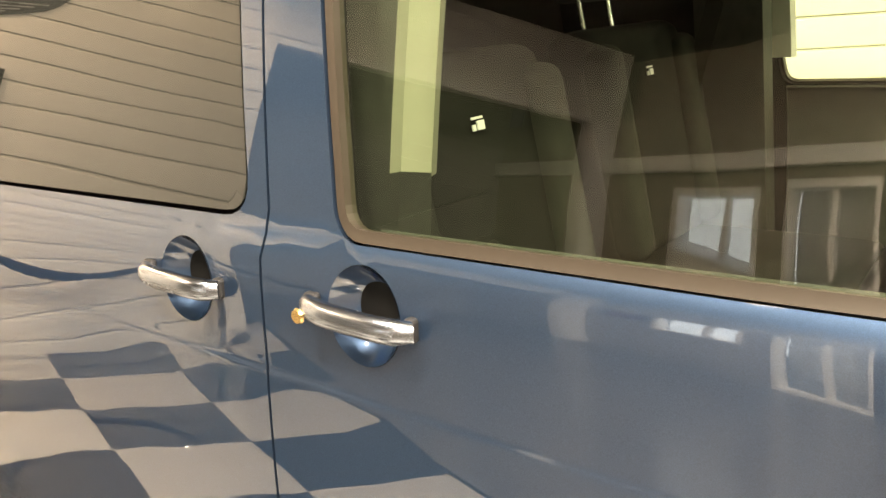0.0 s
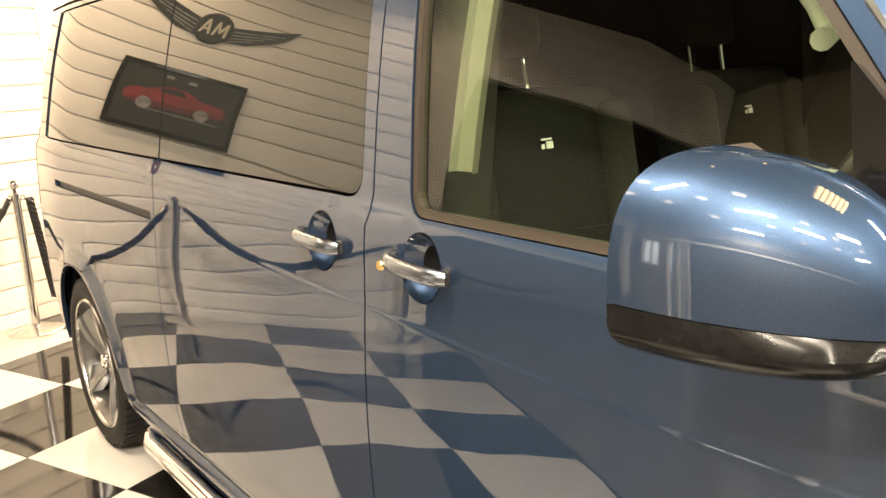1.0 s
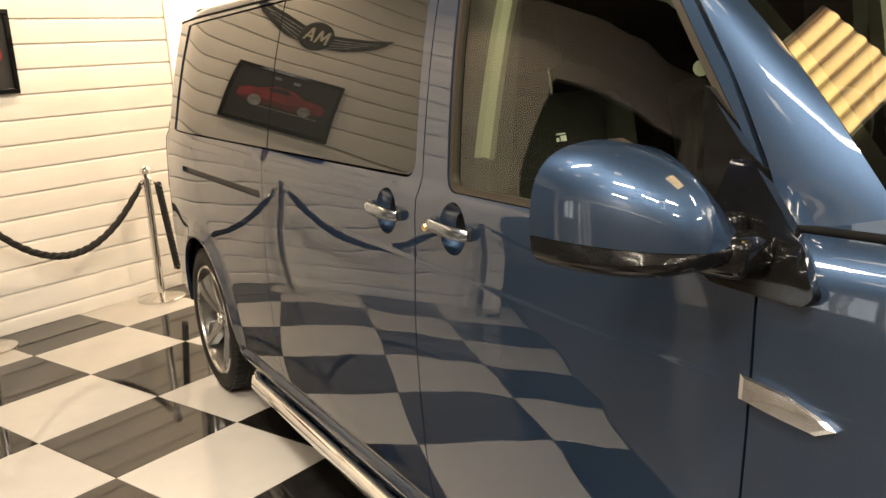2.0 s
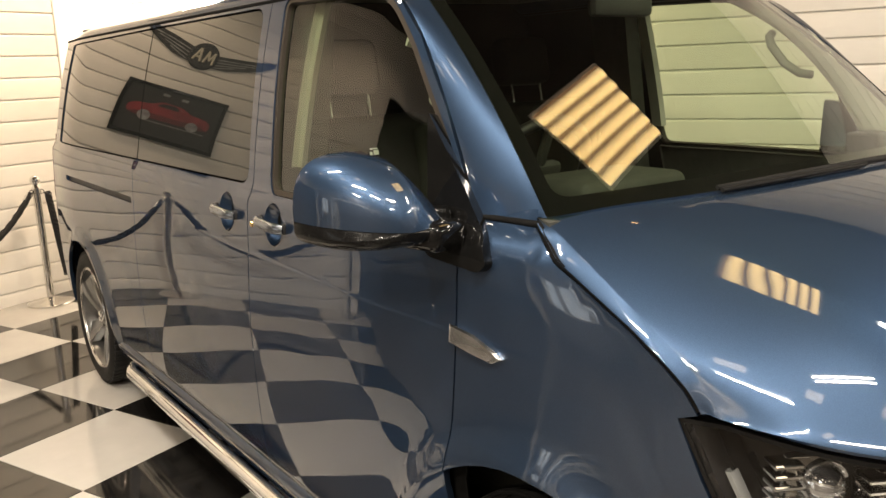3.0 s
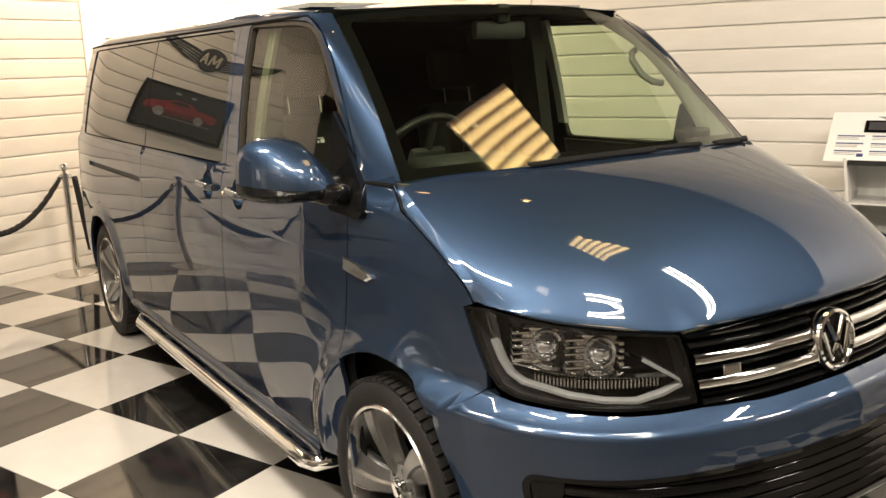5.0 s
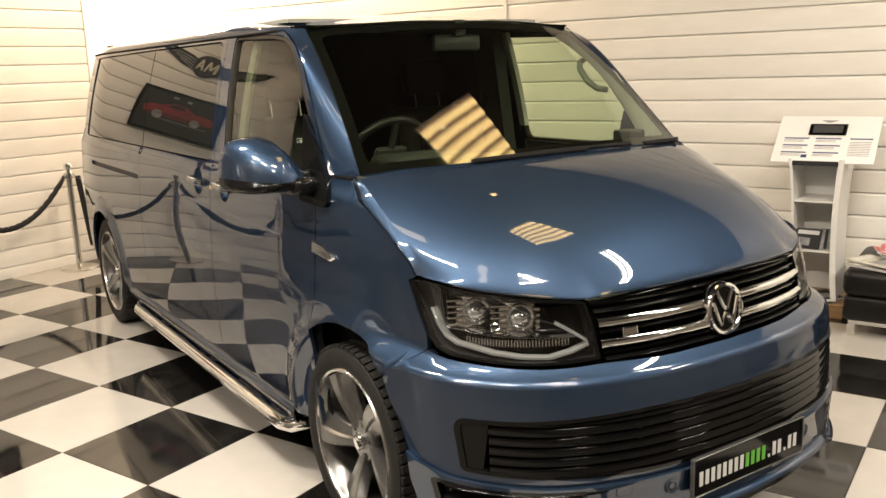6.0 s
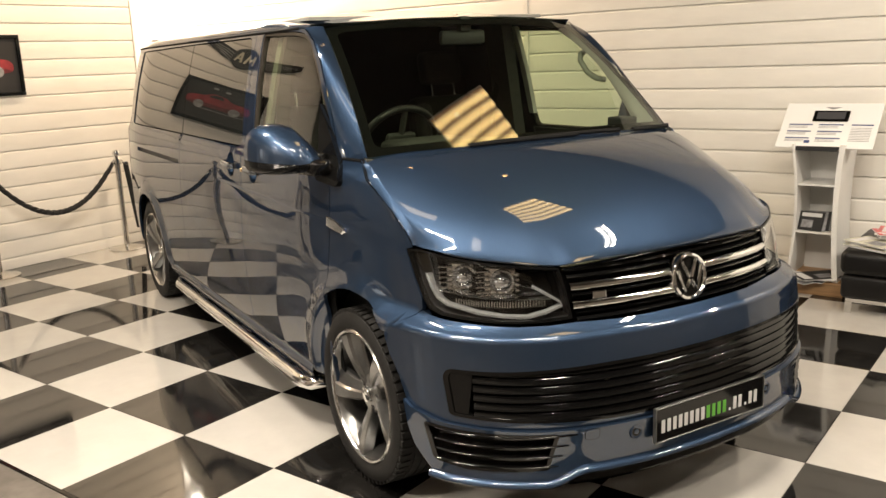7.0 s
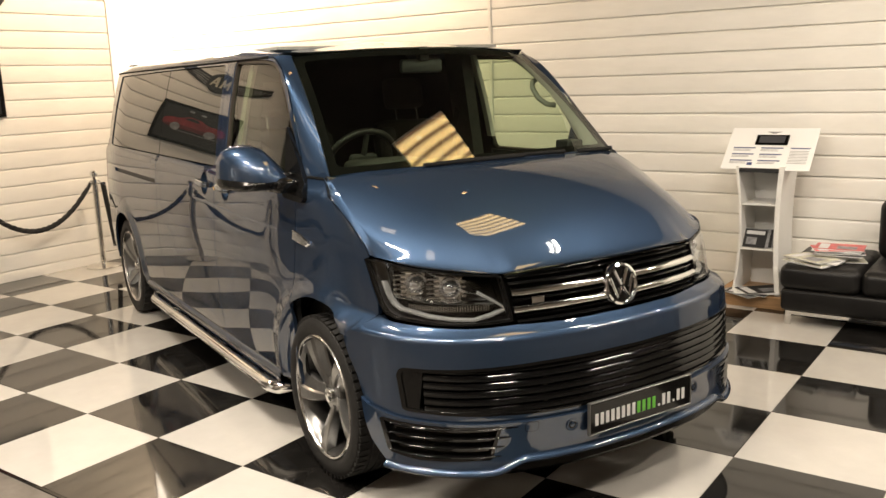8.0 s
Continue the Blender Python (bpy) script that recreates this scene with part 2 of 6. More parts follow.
def away(pts, loop):
    """The distance of each point from the loop."""
    pts, loop = np.asarray(pts, float), np.asarray(loop, float)
    best = np.full(len(pts), 1e9)
    for a, b in zip(loop, np.roll(loop, -1, 0)):
        d = b - a
        t = np.clip(((pts - a) @ d) / max(d @ d, 1e-12), 0, 1)
        best = np.minimum(best, np.linalg.norm(pts - a - t[:, None] * d, axis=1))
    return best


def shrunk(loop, gap):
    """The loop moved inwards by gap."""
    pts = np.asarray(loop, float)
    before, after = np.roll(pts, 1, 0), np.roll(pts, -1, 0)
    d0, d1 = pts - before, after - pts
    d0 /= np.linalg.norm(d0, axis=1)[:, None] + 1e-12
    d1 /= np.linalg.norm(d1, axis=1)[:, None] + 1e-12
    t = d0 + d1
    t /= np.linalg.norm(t, axis=1)[:, None] + 1e-12
    area = np.sum(pts[:, 0] * after[:, 1] - after[:, 0] * pts[:, 1])
    n = np.stack([-t[:, 1], t[:, 0]], 1) * (1 if area > 0 else -1)
    c = np.clip((d0 * t).sum(1), 0.5, 1)
    return [tuple(p) for p in pts + n * (gap / c)[:, None]]


def skin(name, surface, outline, material, parent, holes=(), step=0.05, gap=0.0025, lip=0.018, label="", offset=0.0, mirror=False, flip=False, extra=()):
    """A sheet of bodywork cut to an outline on a curved surface, with its edge turned inwards. Its shading follows the surface itself.
    surface: from two coordinates to a place. mirror: the same on the other side of the van."""
    from mathutils.geometry import delaunay_2d_cdt
    outer = dense(shrunk(outline, gap), step)
    inner = [dense(shrunk(h, -gap), step) for h in holes]
    loops = [outer, *inner]
    lo, hi = np.min(outer, 0), np.max(outer, 0)
    gx, gy = np.meshgrid(np.arange(lo[0], hi[0], step), np.arange(lo[1], hi[1], step))
    pts = np.stack([gx.ravel() , gy.ravel()], 1)
    keep = inside(pts, outer)
    for h in inner:
        keep &= ~inside(pts, h)
    pts = pts[keep]
    if len(pts):
        far = np.min([away(pts, l) for l in loops], 0)
        pts = pts[far > step * 0.45]
    if len(extra):
        more = np.array(extra, float)
        ok = inside(more, outer)
        for h in inner:
            ok &= ~inside(more, h)
        more = more[ok]
        more = more[np.min([away(more, l) for l in loops], 0) > 0.004]
        if len(more):
            if len(pts):
                close = np.array([np.min(np.hypot(*(more - p).T)) for p in pts])
                pts = pts[close > 0.009]
            pts = np.concatenate([pts, more])
    coords, edges = [], []
    for l in loops:
        n = len(coords)
        coords += [Vector(p) for p in l]
        edges += [(n + i, n + (i + 1) % len(l)) for i in range(len(l))]
    coords += [Vector(p) for p in pts]
    vs, _, fs, _, _, _ = delaunay_2d_cdt(coords, edges, [], 0, 1e-6)
    flat = np.array([tuple(v) for v in vs])
    mid = np.array([flat[list(f)].mean(0) for f in fs])
    keep = inside(mid, outer)
    for h in inner:
        keep &= ~inside(mid, h)
    faces = [tuple(f) for f, k in zip(fs, keep) if k]
    h = 1e-3

    def at(a, b):
        p = Vector(surface(a, b))
        du, dv = Vector(surface(a + h, b)) - Vector(surface(a - h, b)), Vector(surface(a, b + h)) - Vector(surface(a, b - h))
        n = du.cross(dv).normalized()
        return p, -n if flip else n

    placed = [at(*p) for p in flat]
    verts = [p + n * offset for p, n in placed]
    normals = [n for _, n in placed]
    # faces turned so that they look along the surface's normal
    turned = []
    for f in faces:
        a, b, c = (verts[i] for i in f[:3])
        turned.append(f if (b - a).cross(c - a).dot(normals[f[0]]) >= 0 else f[::-1])
    faces = turned
    count = {}
    for f in faces:
        for i, j in zip(f, f[1:] + f[:1]):
            count[(i, j)] = 1
    border = [(i, j) for i, j in count if (j, i) not in count]
    rim_of, lips = {}, []
    for i, j in border:
        for k in (i, j):
            if k not in rim_of:
                rim_of[k] = len(verts)
                verts.append(verts[k] - normals[k] * lip)
                normals.append(None)
        lips.append((j, i, rim_of[i], rim_of[j]))
    if mirror:
        verts = [Vector((v.x, -v.y, v.z)) for v in verts]
        normals = [None if n is None else Vector((n.x, -n.y, n.z)) for n in normals]
        faces, lips = [f[::-1] for f in faces], [f[::-1] for f in lips]
    used = sorted({k for f in (*faces, *lips) for k in f})
    index = {k: i for i, k in enumerate(used)}
    me = bpy.data.meshes.new(name)
    me.from_pydata([verts[k] for k in used], [], [[index[k] for k in f] for f in (*faces, *lips)])
    me.polygons.foreach_set("use_smooth", [True] * len(me.polygons))
    split = []
    for i, p in enumerate(me.polygons):
        for v in p.vertices:
            split.append(normals[used[v]] if i < len(faces) else p.normal)
    me.normals_split_custom_set([tuple(n) for n in split])
    return obj(name, me, material, parent, label)


def sheet(name, rows, material, parent, label="", flip=False):
    """A smooth sheet through rows of places."""
    bm = bmesh.new()
    grid_mesh(bm, rows, flip=flip)
    return part(name, bm, material, parent, label, smooth=50)

# ---- the room ----
def at_room(ob):
    ob.matrix_world = ROOM
    return ob


def white_tile(i, j):
    return (i + j) % 2 == 0


def tile_mesh(name, material):
    bm = boxed(0.0012, TILE - 0.0012, 0.0012, TILE - 0.0012, -0.012, 0.0, 0.0015, 1)
    me = bpy.data.meshes.new(name)
    bm.to_mesh(me)
    bm.free()
    me.materials.append(material)
    return me


floor = at_room(part("floor", boxed(-7.2, FAR_U, NEAR_V, BACK_V + 0.2, -0.2, -0.004), GROUT, None))
tagged(floor, "shiny chequered floor of black and white tiles", "floor", kind="structure")


def cladding(length, height, phase, pitch=0.1515):
    """One wall's boards, each a shallow sloping face over a groove, along x from 0, facing -y."""
    out = []
    z = phase - pitch
    while z < height:
        z0, z1 = max(z, 0.0), min(z + pitch, height)
        if z1 - z0 > 0.02:
            out.append((z0, z1))
        z += pitch
    return out


def board_mesh(name, length, h, material):
    """The face leans out towards the foot, over a rounded drip edge and a groove."""
    prof = [(0.0, 0.002), (-0.003, 0.0), (-0.0135, 0.0), (-0.016, 0.003), (-0.0155, h - 0.020), (-0.0145, h - 0.0165), (-0.004, h - 0.004), (-0.001, h - 0.003), (0.0, h - 0.003)]
    bm = bmesh.new()
    grid_mesh(bm, [[(x, y, z) for y, z in prof] for x in (0.0, length)], flip=True)
    bm.faces.new([v for v in bm.verts if v.co.x < 1e-6])
    bm.faces.new([v for v in bm.verts if v.co.x > length - 1e-6][::-1])
    me = bpy.data.meshes.new(name)
    bm.to_mesh(me)
    bm.free()
    for p in me.polygons:
        p.use_smooth = True
    me.set_sharp_from_angle(angle=radians(35))
    me.materials.append(material)
    return me


def clad_wall(name, label, u0, v0, u1, v1, phase, seams=(), thick=0.15, foot=0.0, material=None):
    """A boarded wall from one corner to the other; its face is on the right of the way there."""
    a, b = Vector((u0, v0, 0)), Vector((u1, v1, 0))
    d = b - a
    m = ROOM @ pose(u0, v0, 0, 0, 0, math.degrees(math.atan2(d.y, d.x)))
    wall = part(name, boxed(0, d.length, 0.0, thick, foot - 0.004, CEIL), PLAIN_WHITE, None)
    wall.matrix_world = m
    tagged(wall, label, "wall", kind="structure")
    cuts = [0.0, *seams, d.length]
    made = {}
    for z0, z1 in cladding(d.length, CEIL, phase):
        if z0 < foot - 0.001:
            continue
        for x0, x1 in zip(cuts, cuts[1:]):
            key = (round(z1 - z0, 3), round(x1 - x0, 3))
            if key not in made:
                made[key] = board_mesh("board", x1 - x0 - 0.004, z1 - z0, material or WALL_WHITE)
            ob = new("board", made[key])
            ob.parent = wall
            ob.location = (x0 + 0.002, 0, z0)
    return wall


wall_rear = clad_wall("wall_rear", "white horizontal cladding boards on the end wall", REAR_U, -1.5, REAR_U, 1.77, 0.100)
fascia = clad_wall("wall_fascia", "white cladding boards over a wide opening", REAR_U, -4.05, REAR_U, -1.5, 0.100, foot=2.62)
wall_deep = clad_wall("wall_deep", "white cladding boards behind the opening, darkened as shade", -7.0, NEAR_V, -7.0, -0.2, 0.06, material=WALL_SHADED)
wall_back = clad_wall("wall_back", "white horizontal cladding boards behind the van", -6.36, BACK_V, FAR_U, BACK_V, 0.133, seams=(4.40,))

# ---- the van ----
# plan of the nose at the bumper and at the lamps
K = [0, 0.2, 0.4, 0.55, 0.68, 0.78, 0.86, 0.93, 1.0]
LOW_X, LOW_Y = curve(K, [0.985, 0.976, 0.946, 0.895, 0.82, 0.722, 0.602, 0.47, 0.345]), curve(K, [0, 0.2, 0.4, 0.56, 0.70, 0.80, 0.872, 0.91, 0.931])
TOP_X, TOP_Y = curve(K, [0.893, 0.884, 0.854, 0.805, 0.73, 0.64, 0.545, 0.455, 0.36]), curve(K, [0, 0.2, 0.4, 0.55, 0.685, 0.765, 0.808, 0.831, 0.842])
LEVEL = curve([0.15, 0.730, 0.741, 0.753, 0.779, 0.788, 1.1], [0, 0.0, 0.07, 0.36, 0.94, 1.0, 1.0])
PUSH = curve([0.17, 0.20, 0.235, 0.27, 0.33, 0.42, 0.47, 0.57, 0.65, 0.70, 0.74, 0.79, 1.1], [0.018, 0.030, 0.022, -0.004, -0.012, -0.004, 0.006, 0.004, -0.004, -0.014, -0.024, 0.0, 0.0])
SLOPE = curve([0.15, 0.45, 0.66, 0.76, 0.865, 0.95, 1.03], [0.010, 0.022, 0.017, 0.020, 0.0, -0.034, -0.085])


def nose(k, z):
    """The front of the van: k runs from side to side, -1 to 1."""
    a, w = abs(k), LEVEL(z)
    over = max(a - 1, 0)
    a = min(a, 1)
    x, y = LOW_X(a) * (1 - w) + TOP_X(a) * w - 1.3 * over, LOW_Y(a) * (1 - w) + TOP_Y(a) * w
    x += PUSH(z) * (1 - a * a * 0.7) + SLOPE(z) * (1 - 0.35 * a)
    return (x, math.copysign(y, k), z)


def nose_in(depth):
    """The nose set back by depth along its own normal, level."""
    def at(k, z):
        h = 2e-3
        p, q, r = nose(k, z), nose(k + h, z), nose(k - h, z)
        tx, ty = q[0] - r[0], q[1] - r[1]
        n = math.hypot(tx, ty)
        return (p[0] - depth * ty / n, p[1] + depth * tx / n, p[2])
    return at


def nose_y(x, z):
    """The nose's half width at a place along the van."""
    lo, hi = 0.5, 1.4
    for _ in range(22):
        mid = (lo + hi) / 2
        if nose(mid, z)[0] > x:
            lo = mid
        else:
            hi = mid
    return nose(lo, z)[1]


HALF = curve([0.22, 0.28, 0.36, 0.50, 0.62, 0.72, 0.78, 0.84, 0.90, 0.96, 1.02, 1.09, 1.15, 1.19, 1.212, 1.222, 1.234, 1.245, 1.27, 1.32, 1.40, 1.55, 1.70, 1.80, 1.86],
             [0.850, 0.880, 0.901, 0.9150, 0.9200, 0.9222, 0.9226, 0.9216, 0.9192, 0.9158, 0.9118, 0.9075, 0.9038, 0.8998, 0.8955, 0.8890, 0.8805, 0.8762, 0.8714, 0.8618, 0.8460, 0.812, 0.770, 0.738, 0.715])
REAR_X, AXLE, FRONT = -4.22, -3.4, 0.05


TAPER = curve([-5.0, -0.62, -0.50, -0.37, -0.28, -0.20, -0.12, -0.05, 0.05, 0.15, 0.25, 0.35, 0.45, 0.7], [0.0, 0.0, 0.0032, 0.0150, 0.0258, 0.0354, 0.0443, 0.0512, 0.0592, 0.0660, 0.0724, 0.0787, 0.0850, 0.100])


def half_width(x, z):
    y = HALF(z)
    swage = 1.045 - 0.021 * (x + 1.2)
    y -= 0.0008 * math.tanh((z - swage) / 0.0035) * smoothstep(-1.75, -1.35, x) * smoothstep(0.10, -0.12, x)
    low = 0.025 * smoothstep(0.05, 0.45, x)
    y -= low + (TAPER(x) - low) * smoothstep(0.55, 0.98, z)
    y -= 0.05 * smoothstep(-3.4, -4.35, x) ** 1.5 + 0.10 * smoothstep(-4.08, -4.36, x) ** 2
    if -0.62 < x < 0.45:
        # the wing's shoulder rounds over towards the bonnet
        d = min(max((1.262 - 0.62 * max(x, 0.0) - z) / 0.13, 0.0), 1.0)
        y += 0.015 * (1 - (1 - d) ** 2) * smoothstep(0.62, 0.95, z) * smoothstep(-0.62, 0.05, x)
    for wheel, ring in ((FRONT, 0.447), (AXLE, 0.43)):
        r = math.hypot(x - wheel, z - 0.36)
        # flared lip round the wheel
        y += 0.022 * math.exp(-((r - ring + 0.02) / 0.055) ** 2) * smoothstep(0.95, 0.76, z)
    if x > 0.06:
        w = smoothstep(0.06, 0.42, x)
        y = y * (1 - w) + nose_y(x, z) * w
    return y


def side(x, z):
    return (x, -half_width(x, z), z)


def deeper(depth):
    return lambda x, z: (x, -half_width(x, z) + depth, z)


def arch(xc, r, z0, n=22, zc=0.36):
    """The wheel's opening from back to front."""
    a0 = math.asin((z0 - zc) / r)
    return [(xc - r * math.cos(a0 + (math.pi - 2 * a0) * k / n), zc + r * math.sin(a0 + (math.pi - 2 * a0) * k / n)) for k in range(n + 1)]


SWAGE = [(x, 1.045 - 0.021 * (x + 1.2) + d) for x in np.arange(-1.8, 0.5, 0.02) for d in (-0.016, -0.008, -0.004, 0.0, 0.004, 0.008, 0.016)]
van = thing("van", "metallic blue panel van with dark windows parked on chequered tiles", "van")

SILL, CANT = 0.27, 1.795
R_ARCH, R_FRONT = 0.405, 0.425
SHUT_A, SHUT_B, SHUT_C = -0.185, -1.230, -2.43
front_glass = rounded([(-1.092, 1.246), (-0.255, 1.246), (-0.262, 1.375), (-0.33, 1.468), (-0.465, 1.640), (-0.595, 1.752), (-0.75, 1.772), (-1.172, 1.785)], [0.03, 0.02, 0.04, 0.06, 0.06, 0.07, 0.06, 0.03])
slide_glass = rounded([(-1.275, 1.252), (-1.335, 1.775), (-2.425, 1.775), (-2.425, 1.252)], [0.05, 0.05, 0.004, 0.004])
rear_glass = rounded([(-2.437, 1.252), (-2.437, 1.775), (-3.84, 1.765), (-3.93, 1.252)], [0.004, 0.004, 0.03, 0.03])
DOOR_EDGE = [(-0.182, 1.272), (-0.205, 1.335), (-0.31, 1.505), (-0.43, 1.655), (-0.53, 1.737), (-0.62, 1.780), (-0.665, CANT)]
door_outline = [(SHUT_A, SILL + 0.06), (SHUT_A, 1.262), *DOOR_EDGE[1:], (SHUT_B - 0.05, CANT), (SHUT_B, 1.26), (SHUT_B, SILL + 0.06)]
WING_LINE = [(0.408, 1.006), (0.378, 1.044), (0.333, 1.079), (0.276, 1.114), (0.205, 1.148), (0.135, 1.182), (0.072, 1.212), (0.028, 1.241), (0.0, 1.268)]
fender = [(SHUT_A, 0.42), *[p for p in arch(FRONT, R_FRONT, 0.42) if p[1] > 0.42 and p[0] < 0.31], (0.310, 0.697), (0.354, 0.699), (0.410, 0.745), (0.462, 0.793), (0.459, 0.835), (0.419, 0.90), (0.389, 0.96), (0.372, 0.992), *WING_LINE, (SHUT_A, 1.268)]
slider = [(SHUT_B, SILL + 0.06), (SHUT_B, 1.26), (SHUT_B - 0.05, CANT), (SHUT_C, CANT), (SHUT_C, SILL + 0.06)]
quarter = [(SHUT_C, SILL), (SHUT_C, CANT), (REAR_X + 0.02, CANT), (REAR_X - 0.02, 1.3), (REAR_X, 0.5), (REAR_X + 0.02, 0.36), *[p for p in arch(AXLE, R_ARCH, 0.36)], (AXLE + R_ARCH + 0.02, SILL)]
rail_slot = rounded([(-2.462, 1.088), (-3.66, 1.088), (-3.66, 1.066), (-2.462, 1.066)], 0.008)


def bowl_hole(x, r=0.057):
    return [(x + r * math.cos(a), 1.150 + r * 1.06 * math.sin(a)) for a in np.linspace(0, 2 * math.pi, 36, endpoint=False)]


def mirrored(make):
    for other in (False, True):
        make(other)


def flank(other):
    skin("front_wing", side, fender, PAINT, van, step=0.03, mirror=other, extra=SWAGE)
    door = skin("front_door", side, door_outline, PAINT, van, holes=[shrunk(front_glass, -0.012), bowl_hole(-1.045)], step=0.03, mirror=other, extra=SWAGE)
    skin("window_seal", side, shrunk(front_glass, -0.0115), RUBBER, door, holes=[shrunk(front_glass, 0.002)], step=0.05, gap=0.0, lip=0.02, offset=-0.004, mirror=other, label="dark brown rubber window seal")
    skin("window_glass", side, front_glass, DOOR_GLASS, door, step=0.06, gap=0.0, lip=0.004, offset=-0.016, mirror=other, label="green tinted clear glass")
    sliding = skin("sliding_door", side, slider, PAINT, van, holes=[shrunk(slide_glass, -0.004), bowl_hole(-1.395)], step=0.03, mirror=other, extra=SWAGE)
    skin("window_glass", side, slide_glass, PRIVACY, sliding, step=0.04, gap=0.0, lip=0.006, offset=-0.003, mirror=other, label="black privacy glass")
    rear = skin("rear_quarter_panel", side, quarter, PAINT, van, holes=[shrunk(rear_glass, -0.004), rail_slot], step=0.03, mirror=other)
    skin("window_glass", side, rear_glass, PRIVACY, rear, step=0.04, gap=0.0, lip=0.006, offset=-0.003, mirror=other, label="black privacy glass")
    skin("door_rail", deeper(0.016), shrunk(rail_slot, -0.004), BLACK, rear, step=0.1, gap=0, lip=0.004, mirror=other, label="black sliding door rail")
    bar = rounded([(-3.855, 1.77), (-3.945, 1.25), (-3.965, 1.25), (-3.875, 1.77)], 0.004)
    skin("window_trim", side, bar, BLACK_GLOSS, rear, step=0.05, gap=0, lip=0.004, offset=0.003, mirror=other, label="black strip behind the window")
    # added shell, painted near-black as the shade in the gaps, open at the cab windows
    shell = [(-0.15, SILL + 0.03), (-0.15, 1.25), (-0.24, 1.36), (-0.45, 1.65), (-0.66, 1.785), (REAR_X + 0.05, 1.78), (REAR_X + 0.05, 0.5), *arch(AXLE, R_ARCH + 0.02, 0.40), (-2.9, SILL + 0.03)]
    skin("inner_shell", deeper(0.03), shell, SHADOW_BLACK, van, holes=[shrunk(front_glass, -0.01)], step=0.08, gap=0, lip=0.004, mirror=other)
    sign = 1 if other else -1
    # sill with the step bar
    rows = []
    for x in np.linspace(-2.96, -0.44, 40):
        w = half_width(-1.0, 0.34)
        rows.append([(x, sign * (w + o), z) for o, z in ((-0.004, 0.335), (0.006, 0.325), (0.008, 0.30), (0.0, 0.262), (-0.03, 0.235), (-0.09, 0.232))])
    sheet("sill", rows, PAINT, van, flip=other)
    bm = bmesh.new()
    y = sign * 0.915
    pts = [(-2.84, sign * 0.74, 0.25), (-2.84, sign * 0.84, 0.238), (-2.81, y - sign * 0.02, 0.229), (-2.74, y, 0.226), (-2.2, y, 0.226), (-1.5, y, 0.226), (-0.64, y, 0.226), (-0.56, y, 0.226), (-0.50, y - sign * 0.02, 0.229), (-0.475, y - sign * 0.07, 0.238), (-0.47, y - sign * 0.17, 0.25)]
    tube(bm, pts, 0.031, 20)
    step = part("step_bar", bm, CHROME, van, "polished chrome tube step bar", smooth=60)
    for x in (-2.45, -1.6, -0.8):
        part("bracket", boxed(x - 0.03, x + 0.03, min(sign * 0.7, y), max(sign * 0.7, y), 0.225, 0.25), BLACK, step)
    # wheel housings
    for xc, r_in in ((FRONT, R_FRONT + 0.012), (AXLE, R_ARCH + 0.012)):
        bm = bmesh.new()
        rows = []
        for k in range(25):
            a = math.pi * k / 24
            c, s = math.cos(a), math.sin(a)
            rows.append([(xc + r_in * c, sign * yy, 0.36 + r_in * s) for yy in (0.885, 0.75, 0.55)])
        grid_mesh(bm, rows, flip=not other)
        lo = [bm.verts.new((xc + r_in * math.cos(math.pi * k / 24), sign * 0.55, 0.36 + r_in * math.sin(math.pi * k / 24))) for k in range(25)]
        bm.faces.new(lo)
        part("wheel_housing", bm, SHADOW_BLACK, van)


mirrored(flank)


def both(points):
    return points, [(-k, z) for k, z in reversed(points)]


intake = rounded([(-0.835, 0.478), (-0.40, 0.462), (0.40, 0.462), (0.835, 0.478), (0.845, 0.61), (0.835, 0.635), (0.42, 0.650), (-0.42, 0.650), (-0.835, 0.635), (-0.845, 0.61)], 0.012)
fog = rounded([(0.888, 0.432), (0.575, 0.424), (0.600, 0.302), (0.80, 0.296), (0.865, 0.308)], 0.010)
fogs = both(fog)
bumper_line = [(0.963, 0.56), (0.990, 0.63), (1.006, 0.697), (0.972, 0.745), (0.938, 0.789), (0.90, 0.783), (0.87, 0.780), (0.80, 0.779), (0.64, 0.773), (0.56, 0.773), (0.47, 0.776), (0.3, 0.770)]
split_line = [(0.945, 0.487), (0.92, 0.466), (0.85, 0.450), (0.60, 0.442), (0.3, 0.442)]
outline = [*reversed(split_line), *bumper_line, *[(-k, z) for k, z in reversed(bumper_line)], *[(-k, z) for k, z in split_line]]
spoiler_line = [(0.934, 0.40), (0.915, 0.33), (0.872, 0.252), (0.66, 0.245), (0.58, 0.250), (0.50, 0.285), (0.3, 0.290)]
spoiler_outline = [*reversed(spoiler_line), *split_line, *[(-k, z) for k, z in reversed(split_line)], *[(-k, z) for k, z in spoiler_line]]
bumper = skin("front_bumper", nose, outline, PAINT, van, holes=[intake], step=0.022, gap=0.001, lip=0.03)
spoiler = skin("front_spoiler", nose, spoiler_outline, PAINT, van, holes=[*fogs], step=0.022, gap=0.0015, lip=0.03, offset=0.014)
skin("bumper_intake", nose_in(0.045), shrunk(intake, -0.02), SHADOW_BLACK, bumper, step=0.05, gap=0, lip=0.004)
skin("intake_rim", nose_in(-0.0025), shrunk(intake, -0.003), BLACK_GLOSS, bumper, holes=[shrunk(intake, 0.008)], step=0.03, gap=0, lip=0.03)
